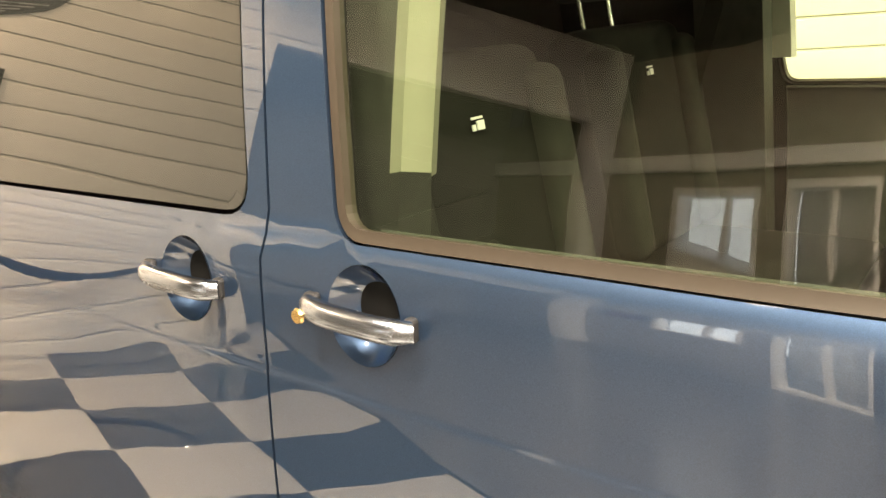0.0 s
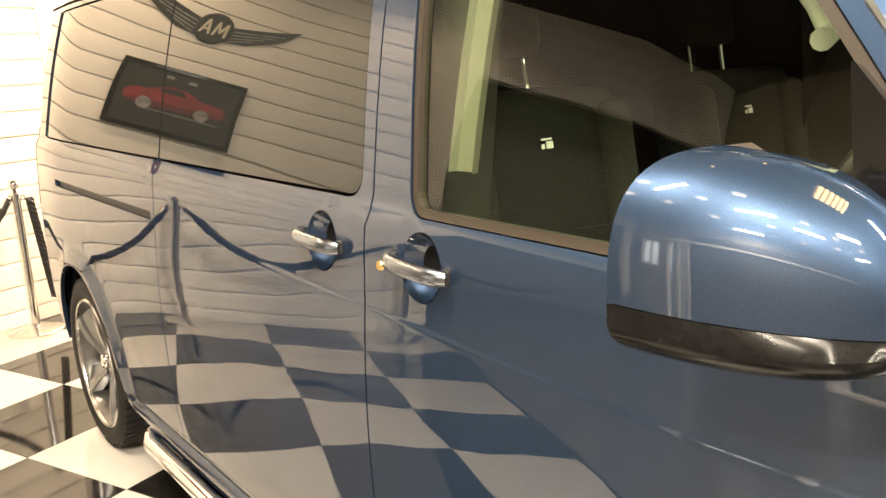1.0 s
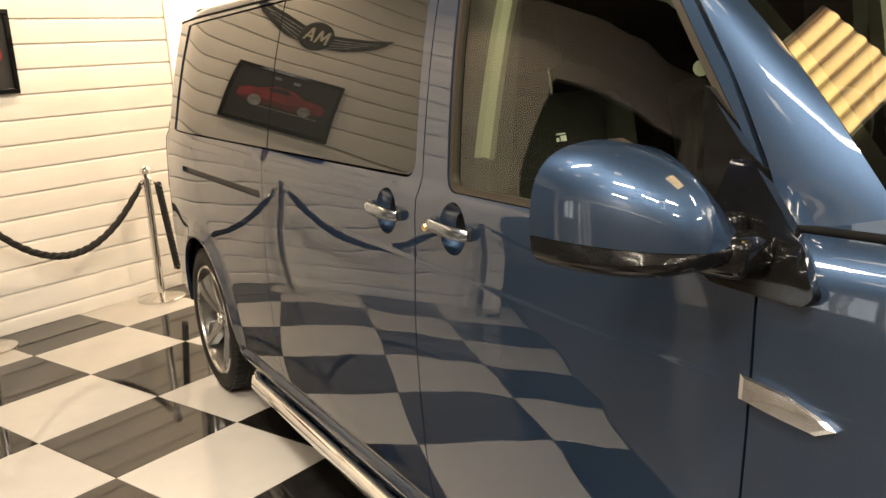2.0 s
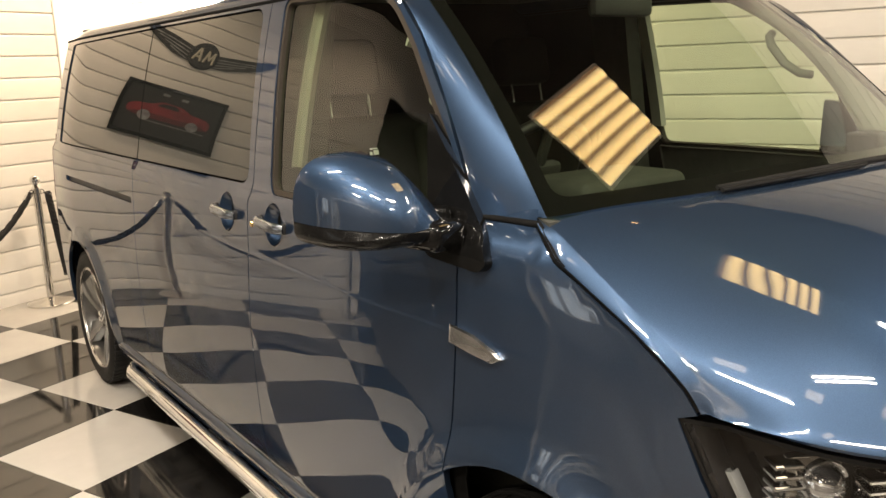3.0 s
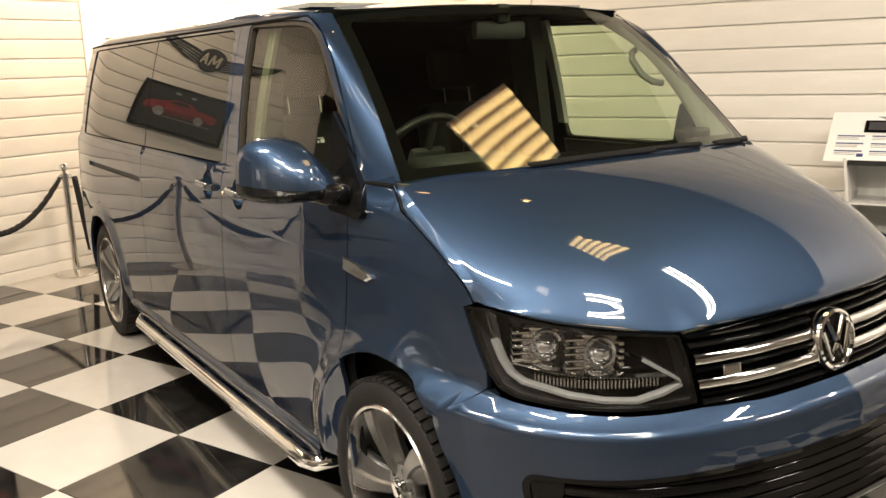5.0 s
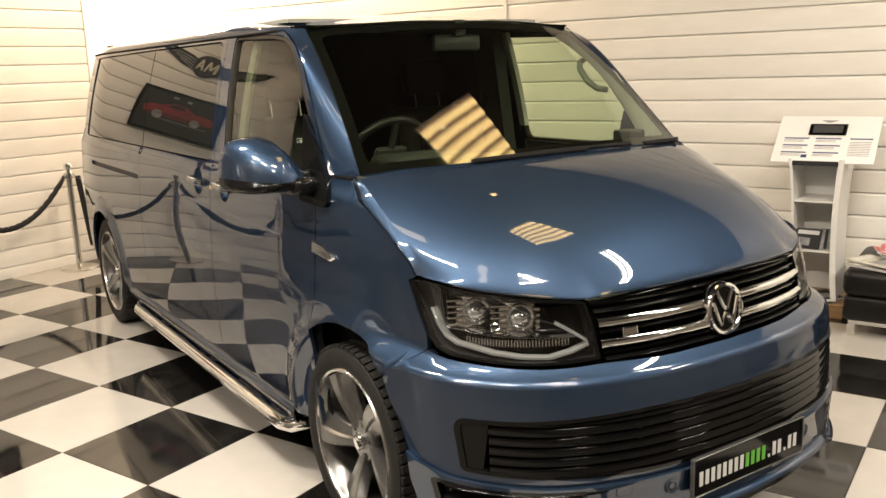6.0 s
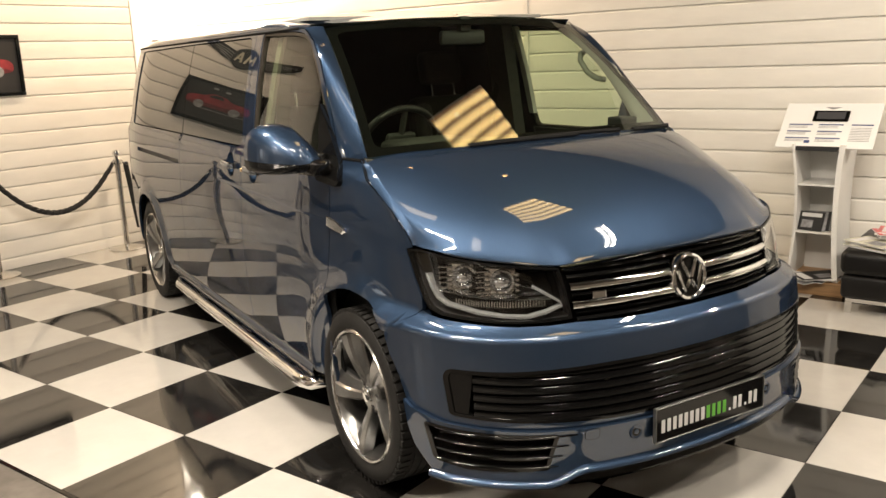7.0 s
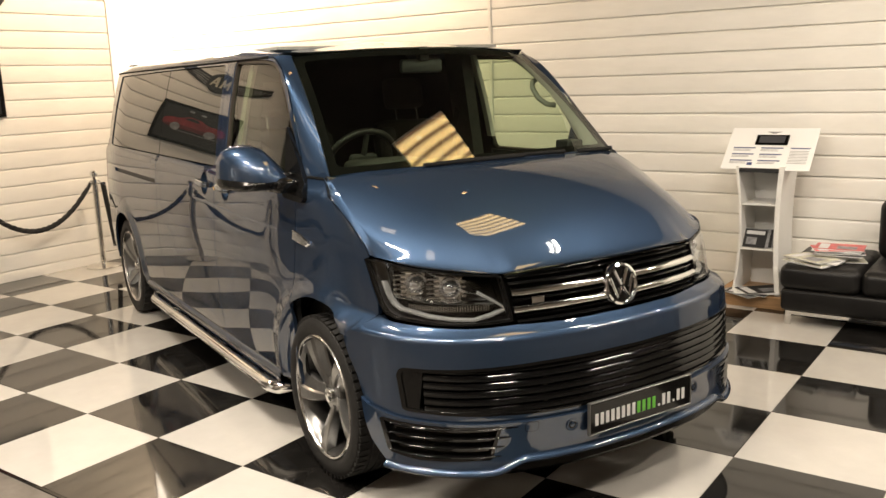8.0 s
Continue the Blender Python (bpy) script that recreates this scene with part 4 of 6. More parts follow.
for s in (-1, 1):
    bm = bmesh.new()
    rows = [[(REAR_X + dx, s * (half_width(REAR_X + dx + 0.01, z) + o), z) for dx, o in ((0.03, 0.003), (0.0, 0.006), (-0.03, 0.0), (-0.05, -0.05))] for z in np.linspace(0.92, 1.28, 10)]
    sheet("tail_lamp", rows, RED_LENS, van, "red tail lamp", flip=s > 0)
part("underbody", boxed(-4.15, 0.55, -0.68, 0.68, 0.235, 0.26), SHADOW_BLACK, van)
part("engine_block", boxed(0.20, 0.58, -0.50, 0.50, 0.26, 0.86), SHADOW_BLACK, van)

# side blades behind the front wheel arches
for s in (-1, 1):
    bm = bmesh.new()
    loop = [(-0.198, 1.042), (-0.120, 1.032), (-0.050, 1.010), (-0.034, 1.000), (-0.066, 0.984), (-0.130, 0.991), (-0.198, 1.002)]
    rows = []
    for grow, out in ((1.0, 0.0), (1.0, 0.008), (0.86, 0.0125), (0.05, 0.0135)):
        ring = []
        for x, z in loop:
            xx, zz = -0.125 + (x + 0.125) * grow, 1.012 + (z - 1.012) * grow
            ring.append((xx, s * (half_width(xx, zz) + out), zz))
        rows.append(ring)
    grid_mesh(bm, rows, closed=True, cap=True)
    bmesh.ops.recalc_face_normals(bm, faces=bm.faces)
    part("side_blade", bm, SATIN, van, "chrome indicator blade on the wing", smooth=12)


HANDLE = grain(mat("grey_chrome", (0.27, 0.30, 0.35), 0.24, 1.0), 40, 0.95, 1.03, rough=(0.20, 0.28))


def handle(other, x):
    """A bar across a round bowl in the door skin."""
    s = 1 if other else -1
    z, y = 1.150, half_width(x, 1.160)
    r = 0.057
    rows = []
    for k in range(20):
        t = k / 19
        rr = r * (1.03 - 0.985 * t)
        depth = 0.044 * (1 - (rr / r / 1.03) ** 2.2) - 0.001
        ring = []
        for a in np.linspace(0, 2 * math.pi, 48, endpoint=False):
            px_, pz_ = x + rr * math.cos(a), z + rr * 1.06 * math.sin(a)
            ring.append((px_, s * (half_width(px_, pz_) - depth), pz_))
        rows.append(ring)
    bm = grid_mesh(bmesh.new(), rows, closed=True)
    bmesh.ops.recalc_face_normals(bm, faces=bm.faces)
    bowl = part("handle_bowl", bm, PAINT, van, "blue bowl behind the door handle", smooth=70)
    pts, rad = [], []
    for t in np.linspace(-1, 1, 17):
        pts.append((x + 0.085 * t, s * (y + 0.010 + 0.020 * (1 - t ** 4)), z + 0.002 - 0.004 * t))
        rad.append(0.0165 - 0.003 * max(0, abs(t) - 0.8) / 0.2)
    bar = tube(bmesh.new(), pts, rad, 16)
    for v in bar.verts:
        v.co.y = s * (y + 0.010) + (v.co.y - s * (y + 0.010)) * 0.8
    grip = part("door_handle", bar, HANDLE, bowl, "chrome bar handle", smooth=60)
    part("handle_end", boxed(x + 0.070, x + 0.086, s * (y + 0.003) - 0.008, s * (y + 0.003) + 0.008, z - 0.017, z + 0.013, 0.005), BLACK, bowl)
    part("handle_end", boxed(x - 0.095, x - 0.072, s * (y + 0.003) - 0.006, s * (y + 0.003) + 0.006, z - 0.014, z + 0.020, 0.004), BLACK, bowl)
    if abs(x + 1.045) < 0.05:
        lock = lathe(bmesh.new(), [(0.0, 0.004), (0.0085, 0.004), (0.0105, 0.0)], 16, "y")
        bmesh.ops.transform(lock, matrix=Matrix.Translation((x - 0.083, s * (y + 0.030), z - 0.003)) @ Matrix.Diagonal((1, s, 1, 1)), verts=lock.verts)
        part("lock", lock, mat("brass_lock", (0.7, 0.5, 0.22), 0.25, 1.0), bowl)


for other in (False, True):
    handle(other, -1.045)
    handle(other, -1.395)


def mirror_unit(other):
    s = 1 if other else -1
    c = Vector((-0.46, s * 0.945, 1.262)) if other else Vector((-0.340, s * 1.005, 1.262))

    def shape(a, b):
        """a round the housing, b from its rim forwards."""
        w, h, d = 0.100 if other else 0.142, 0.152, 0.185
        cx, sx = math.cos(a), math.sin(a)
        y = w * math.copysign(abs(cx) ** 0.56, cx)
        lean = 1 - 0.86 * max(0.0, (-y / w - 0.05) / 0.95) ** 1.25
        z = h * abs(sx) ** 0.62 * lean if sx > 0 else -0.046 * abs(sx) ** 0.75
        k = math.cos(b * math.pi / 2) ** (1.0 if sx > 0 else 0.60)
        f = math.sin(b * math.pi / 2)
        return Vector((c.x + d * f + 0.05 * (-y / w) * (1 - f), c.y + s * y * k, c.z + z * k))
    up, low = bmesh.new(), bmesh.new()
    bs = np.linspace(0, 0.999, 16)
    grid_mesh(up, [[shape(a, b) for a in np.linspace(0.02, math.pi - 0.02, 30)] for b in bs], flip=s < 0)
    grid_mesh(low, [[shape(a, b) + Vector((0.0, 0, -0.001)) for a in np.linspace(math.pi - 0.02, 2 * math.pi + 0.02, 24)] for b in bs], flip=s < 0)
    for bm in (up, low):
        bmesh.ops.recalc_face_normals(bm, faces=bm.faces)
    unit = part("door_mirror", low, MIRROR_BLACK, van, "blue door mirror with black foot", smooth=60)
    part("mirror_cap", up, PAINT, unit, "blue mirror cap", smooth=60)
    ring = [shape(a, 0.0) for a in np.linspace(0, 2 * math.pi, 40, endpoint=False)]
    bm = bmesh.new()
    bm.faces.new([bm.verts.new(p + Vector((0.006, 0, 0))) for p in ring])
    part("mirror_glass", bm, CHROME, unit, "mirror glass")
    # arm and triangular foot
    arm = boxed(-0.345, -0.17, -0.05, 0.05, -0.034, 0.030, 0.022, 3)
    bmesh.ops.transform(arm, matrix=Matrix.Translation((0.02, s * 0.888, 1.243)) @ Matrix.Rotation(radians(-s * 8), 4, "Z"), verts=arm.verts)
    part("mirror_arm", arm, BLACK_GLOSS, unit, smooth=50)
    hinge = lathe(bmesh.new(), [(0.0, -0.032), (0.026, -0.032), (0.030, -0.026), (0.030, 0.030), (0.024, 0.038), (0.0, 0.038)], 24)
    bmesh.ops.transform(hinge, matrix=Matrix.Translation((-0.235, s * 0.885, 1.252)), verts=hinge.verts)
    part("mirror_hinge", hinge, BLACK_GLOSS, unit, smooth=40)
    foot = rounded([(-0.338, 1.482), (-0.215, 1.350), (-0.100, 1.215), (-0.078, 1.185), (-0.100, 1.166), (-0.26, 1.178), (-0.300, 1.215), (-0.305, 1.30)], 0.012)
    skin("mirror_foot", side, foot, BLACK_GLOSS, unit, step=0.03, gap=0, lip=0.034, offset=0.022, mirror=other, label="black triangular mirror foot")


mirrored(mirror_unit)


# wipers on the windscreen
for a0, a1, rise in ((0.50, -0.50, 0.004), (0.975, 0.62, 0.004)):
    pts = []
    for t in np.linspace(0, 1, 16):
        a = a0 + (a1 - a0) * t
        p, q, r = (Vector(screen(a + da, 0.0 + rise * math.sin(t * math.pi * 0.8) + db)) for da, db in ((0, 0), (0.01, 0), (0, 0.01)))
        n = (q - p).cross(r - p).normalized()
        pts.append(p + n * 0.011)
    wiper = part("wiper", tube(bmesh.new(), pts, [0.010 - 0.005 * t for t in np.linspace(0, 1, 16)], 8), WIPER, van, "black wiper arm and blade", smooth=60)
    part("wiper_blade", tube(bmesh.new(), [p + Vector((0.012, 0, -0.004)) for p in pts[5:]], 0.006, 6), WIPER, wiper)
rows = [[(0.145 - 0.145 * abs(t * 0.93) ** 2.2 + dx, 0.745 * t, 1.296 - 0.028 * t * t + dz) for dx, dz in ((-0.06, -0.008), (-0.02, -0.014), (0.005, -0.030))] for t in np.linspace(-1, 1, 41)]
sheet("cowl", rows, WIPER, van, "black cowl under the windscreen", flip=True)


def wheel(xc, s):
    hub = new("wheel")
    hub.empty_display_size = 0.1
    hub.parent = van
    hub.matrix_world = pose(xc, s * 0.918, 0.352, 0, 0, 180 if s < 0 else 0) @ pose(0, 0, 0, 0, 11 if xc == FRONT else 40, 0)
    R, W = 0.352, 0.245
    # outwards is +y
    prof = [(0.268, -W), (0.30, -W - 0.006), (0.335, -W + 0.008), (0.349, -W + 0.04), (R, -W / 2), (0.349, -0.042), (0.338, -0.010), (0.318, 0.002), (0.293, 0.0), (0.276, -0.006), (0.268, -0.014), (0.255, -0.02)]
    tyre = part("tyre", lathe(bmesh.new(), prof, 72, "y"), TYRE, hub, "black low-profile tyre", smooth=40)
    bm = bmesh.new()
    for k in range(60):
        a = 2 * math.pi * k / 60
        for y0, y1, turn in ((-0.062, -0.012, 0.12), (-W + 0.012, -W + 0.062, -0.12)):
            m = Matrix.Rotation(-a, 4, "Y") @ Matrix.Translation((R - 0.004, 0, 0)) @ Matrix.Rotation(turn, 4, "X")
            box(bm, -0.008, 0.0045, y0, y1, -0.0125, 0.0125, m=m)
    tagged(part("tread", bm, TYRE, tyre), kind="stuff")
    for y in (-0.085, -0.122, -0.16):
        part("tread_rib", lathe(bmesh.new(), [(R - 0.01, y - 0.011), (R + 0.003, y - 0.011), (R + 0.003, y + 0.011), (R - 0.01, y + 0.011)], 60, "y"), TYRE, tyre)
    rim = part("rim", lathe(bmesh.new(), [(0.262, -W + 0.01), (0.235, -W + 0.03), (0.232, -0.08), (0.244, -0.032), (0.252, -0.020), (0.259, -0.007), (0.268, -0.006), (0.272, -0.012), (0.266, -0.02)], 72, "y"), ALLOY, hub, "grey alloy rim", smooth=40)
    part("rim_edge", lathe(bmesh.new(), [(0.2535, -0.018), (0.258, -0.0065), (0.2655, -0.0035), (0.2705, -0.009)], 72, "y"), ALLOY_CUT, rim, smooth=40)
    for k in range(5):
        bm = bmesh.new()
        # a broad twisted blade: narrow at the hub, wide at the rim, one flank stepped back
        rows = []
        for t in np.linspace(0, 1, 9):
            r = 0.045 + 0.205 * t
            w0, w1 = -0.034 - 0.012 * t, 0.034 + 0.056 * t ** 1.3
            swing = 0.06 * t * t
            y = -0.010 - 0.042 * (1 - t) ** 1.6
            row = []
            for w, yy in ((w0, y - 0.045), (w0 + 0.004, y - 0.003), (w0 + 0.010, y), (w0 + (w1 - w0) * 0.42, y - 0.004), (w0 + (w1 - w0) * 0.50, y - 0.012 - 0.004 * t), (w1 - 0.006, y - 0.022 - 0.010 * t), (w1, y - 0.030 - 0.012 * t), (w1, y - 0.055)):
                ang = swing + math.atan2(w, r)
                rr = min(math.hypot(w, r), 0.252)
                row.append((rr * math.cos(ang), yy, rr * math.sin(ang)))
            rows.append(row)
        grid_mesh(bm, rows, closed=True, cap=True)
        bmesh.ops.recalc_face_normals(bm, faces=bm.faces)
        sp = part("spoke", bm, ALLOY, rim, smooth=25)
        sp.matrix_local = Matrix.Rotation(2 * math.pi * k / 5, 4, "Y")
        edge = [Vector(row[1]).lerp(Vector(row[2]), 0.5) + Vector((0, 0.0005, 0)) for row in rows]
        edge_bar = part("spoke_edge", tube(bmesh.new(), edge, 0.0028, 6), ALLOY_CUT, rim, smooth=60)
        edge_bar.matrix_local = sp.matrix_local
    for k in range(5):
        a = 2 * math.pi * (k + 0.55) / 5
        bolt = part("wheel_bolt", lathe(bmesh.new(), [(0.0, -0.050), (0.009, -0.050), (0.011, -0.054), (0.011, -0.08)], 6, "y"), BLACK, rim)
        bolt.matrix_local = Matrix.Translation((0.056 * math.cos(a), -0.004, 0.056 * math.sin(a)))
    part("hub_plate", lathe(bmesh.new(), [(0.0, -0.055), (0.074, -0.057), (0.080, -0.065), (0.080, -0.09)], 40, "y"), ALLOY, rim, smooth=40)
    part("hub_cap", lathe(bmesh.new(), [(0.0, -0.030), (0.022, -0.031), (0.030, -0.034), (0.033, -0.040), (0.033, -0.07)], 32, "y"), CHROME, rim, "chrome hub cap", smooth=40)
    part("brake_disc", lathe(bmesh.new(), [(0.0, -0.12), (0.165, -0.12), (0.168, -0.125), (0.168, -0.145), (0.0, -0.145)], 40, "y"), BLACK, hub, smooth=40)
    part("wheel_drum", lathe(bmesh.new(), [(0.0, -0.17), (0.232, -0.17)], 40, "y"), SHADOW_BLACK, hub)


for xc in (FRONT, AXLE):
    for s in (-1, 1):
        wheel(xc, s)

# ---- the cab ----
POST_TRIM = grain(mat("post_trim", (0.11, 0.11, 0.085), 0.6), 20, 0.95, 1.05)
PALE_TRIM = grain(mat("pale_trim", (0.50, 0.50, 0.46), 0.6), 20, 0.95, 1.05)
part("cab_floor", boxed(-1.75, 0.30, -0.82, 0.82, 0.42, 0.46), FABRIC, van)
bm = bmesh.new()
loop = [(half_width(-1.77, z) - 0.05, z) for z in np.linspace(0.45, 1.77, 12)] + [(0.60, 1.83)]
grid_mesh(bm, [[(x, y, z) for y, z in loop + [(-y, z) for y, z in reversed(loop)]] for x in (-1.80, -1.75)], closed=True, cap=True)
part("bulkhead", bm, FABRIC, van, "dark partition behind the seats")
part("headlining", boxed(-1.78, -0.80, -0.66, 0.66, 1.835, 1.85), TRIM_GREY, van)
prof = [(0.22, 0.60), (-0.28, 0.60), (-0.38, 0.80), (-0.42, 1.00), (-0.40, 1.12), (-0.34, 1.21), (-0.22, 1.262), (-0.06, 1.288), (0.02, 1.275), (0.03, 1.20)]
bm = bmesh.new()
grid_mesh(bm, [[(x, y, z) for x, z in prof] for y in np.linspace(-0.80, 0.80, 9)], closed=True, cap=True)
bmesh.ops.recalc_face_normals(bm, faces=bm.faces)
dash = part("dashboard", bm, DASH, van, "dark grey dashboard", smooth=35)
part("dash_binnacle", boxed(-0.36, -0.12, -0.56, -0.20, 1.24, 1.31, 0.03, 3), DASH, dash, smooth=40)
part("dash_tray", boxed(-0.16, -0.06, 0.56, 0.66, 1.28, 1.34, 0.008), BLACK, dash, "black sensor box on the dashboard")
m = Matrix.Translation((-0.50, -0.39, 1.265)) @ Matrix.Rotation(radians(-62), 4, "Y")
pts = [m @ Vector((0.19 * math.cos(a), 0.19 * math.sin(a), 0)) for a in np.linspace(0, 2 * math.pi, 41)]
wheel_ob = part("steering_wheel", tube(bmesh.new(), pts, 0.016, 10, cap=False), LEATHER, van, "black steering wheel", smooth=60)
part("wheel_boss", box(bmesh.new(), -0.07, 0.07, -0.075, 0.075, -0.03, 0.01, 0.02, 2, m=m), DASH, wheel_ob, smooth=40)
for a in (0.0, math.pi * 0.5, math.pi):
    a -= math.pi / 2
    part("wheel_spoke", tube(bmesh.new(), [m @ Vector((0.05 * math.cos(a + math.pi / 2), 0.05 * math.sin(a + math.pi / 2), -0.01)), m @ Vector((0.185 * math.cos(a + math.pi / 2), 0.185 * math.sin(a + math.pi / 2), 0))], 0.014, 8), DASH, wheel_ob)


def seat(y, wide, x):
    base = part("seat", boxed(x - 0.02, x + 0.52, y - wide / 2, y + wide / 2, 0.72, 0.88, 0.05, 3), FABRIC, van, "dark cloth seat", smooth=45)
    back = boxed(-0.07, 0.07, -wide / 2, wide / 2, 0.0, 0.575, 0.05, 3)
    bmesh.ops.transform(back, matrix=Matrix.Translation((x, y, 0.86)) @ Matrix.Rotation(radians(-10), 4, "Y"), verts=back.verts)
    part("backrest", back, FABRIC, base, smooth=45)
    for o in (-1, 1):
        b = boxed(-0.02, 0.11, -0.045, 0.045, 0.02, 0.53, 0.035, 3)
        bmesh.ops.transform(b, matrix=Matrix.Translation((x, y + o * (wide / 2 - 0.05), 0.86)) @ Matrix.Rotation(radians(-10), 4, "Y"), verts=b.verts)
        part("bolster", b, GREY_FABRIC, base, smooth=45)
        rod = tube(bmesh.new(), [(x - 0.140, y + o * 0.075, 1.41), (x - 0.158, y + o * 0.075, 1.51)], 0.0062, 8)
        part("headrest_rod", rod, SATIN, base, "bright steel rod")
    head = boxed(-0.05, 0.05, -0.13, 0.13, 0, 0.19, 0.04, 3)
    bmesh.ops.transform(head, matrix=Matrix.Translation((x - 0.17, y, 1.492)) @ Matrix.Rotation(radians(-10), 4, "Y"), verts=head.verts)
    part("headrest", head, FABRIC, base, smooth=45)
    # the mark: a bar over a slanted stroke
    logo = boxed(0.0, 0.003, -0.017, 0.012, 0.006, 0.010)
    box(logo, 0.0, 0.003, -0.004, 0.014, -0.012, 0.003)
    box(logo, 0.0, 0.003, -0.018, -0.010, -0.012, -0.002)
    bmesh.ops.transform(logo, matrix=Matrix.Translation((x - 0.003, y, 1.318)) @ Matrix.Rotation(radians(-10), 4, "Y"), verts=logo.verts)
    part("seat_mark", logo, WHITE_PRINT, base, "small white embroidered mark")


seat(-0.47, 0.52, -1.172)
seat(0.42, 0.52, -1.288)
for s in (-1, 1):
    bm = boxed(-1.28, -1.10, min(s * 0.72, s * 0.80), max(s * 0.72, s * 0.80), 0.46, 1.82, 0.02)
    bmesh.ops.transform(bm, matrix=Matrix.Translation((0, s * 0.40, 0)), verts=bm.verts)
    for v in bm.verts:
        v.co.y = s * (half_width(-1.2, min(max(v.co.z, 0.5), 1.8)) - (0.05 if abs(v.co.y) > 1.16 else 0.12))
    part("door_post", bm, DASH, van)
    back = 0.075 if s > 0 else 0.0
    rows = [[(x, s * (half_width(-1.1, z) - d), z) for x, d in ((-1.050 - back, 0.035), (-1.045 - back, 0.05), (-0.993 - back, 0.055), (-0.985 - back, 0.035))] for z in np.linspace(1.31, 1.80, 8)]
    sheet("post_cover", rows, PALE_TRIM if s > 0 else POST_TRIM, van, "pale plastic post cover", flip=s < 0)
    pts = [(-0.405, s * 0.765, 1.505), (-0.42, s * 0.72, 1.512), (-0.455, s * 0.690, 1.545), (-0.505, s * 0.685, 1.605), (-0.53, s * 0.71, 1.635), (-0.54, s * 0.74, 1.645)]
    part("grab_handle", tube(bmesh.new(), pts, 0.014, 10), TRIM_GREY, van, "grey grab handle on the pillar", smooth=60)
    rows = []
    for g in np.linspace(0.02, 0.98, 20):
        x, z = -px(g) - 0.045, pz(g) - 0.02
        a = Vector((x, half_width(x, z) - 0.025, z))
        b = Vector(screen(0.96, g)) + Vector((-0.012, 0, -0.012))
        rows.append([(p.x - q, s * (p.y - q), p.z - q) for t in (0, 0.33, 0.66, 1.0) for p, q in ((a.lerp(b, t), 0.018 * math.sin(math.pi * t)),)])
    sheet("pillar_trim", rows, PALE_TRIM, van, flip=s < 0)
    belt = [(-1.16 if s < 0 else -1.16, s * 0.72, 1.80), (-1.2, s * 0.66, 1.45), (-1.28, s * 0.60, 1.1), (-1.25, s * 0.40, 0.86)]
    bm = bmesh.new()
    grid_mesh(bm, [[(p[0], p[1], p[2]), (p[0] - 0.045, p[1] - s * 0.01, p[2])] for p in belt])
    bmesh.ops.solidify(bm, geom=bm.faces[:], thickness=0.002)
    part("seat_belt", bm, GREY_FABRIC, van, "grey seat belt")
    card = [(-0.30, 0.50), (-1.08, 0.50), (-1.08, 1.235), (-0.30, 1.235)]
    skin("door_card", deeper(0.06), card, DASH, van, step=0.1, gap=0, lip=0.01, mirror=s > 0)
part("rear_view_mirror", boxed(-0.56, -0.52, -0.12, 0.12, 1.70, 1.77, 0.015, 2), BLACK, van, smooth=40)
part("mirror_stem", boxed(-0.54, -0.50, -0.03, 0.03, 1.76, 1.83, 0.01), BLACK, van)
van.matrix_world = pose(0, 0.018, 0, 0, 0, -0.7)

# ---- the rest of the room ----
alcove = part("wall_alcove", boxed(-6.5, -6.40, 1.6, BACK_V + 0.15, -0.004, CEIL), PLAIN_WHITE, None)
tagged(at_room(alcove), "plain white painted wall in the recess", "wall", kind="structure")
side_wall = part("wall_return", boxed(-6.4, REAR_U - 0.15, 1.62, 1.77, -0.004, CEIL), PLAIN_WHITE, None)
tagged(at_room(side_wall), "plain white side of the recess", "wall", kind="structure")
trim_a = at_room(part("trim_rear", boxed(REAR_U - 0.16, REAR_U + 0.024, 1.772, 1.79, 0.0, CEIL, 0.004, 1), WALL_WHITE, None))
tagged(trim_a, "white corner strip at the end of the boards", "trim", kind="structure")
trim_b = at_room(part("trim_back", boxed(-6.398, -6.362, BACK_V - 0.024, BACK_V + 0.0, 0.0, CEIL, 0.004, 1), WALL_WHITE, None))
tagged(trim_b, "white corner strip at the end of the boards", "trim", kind="structure")
trim_c = at_room(part("trim_joint", boxed(-1.978, -1.942, BACK_V - 0.026, BACK_V - 0.001, 0.0, CEIL, 0.003, 1), WALL_WHITE, None))
tagged(trim_c, "white joint strip between two runs of boards", "trim", kind="structure")

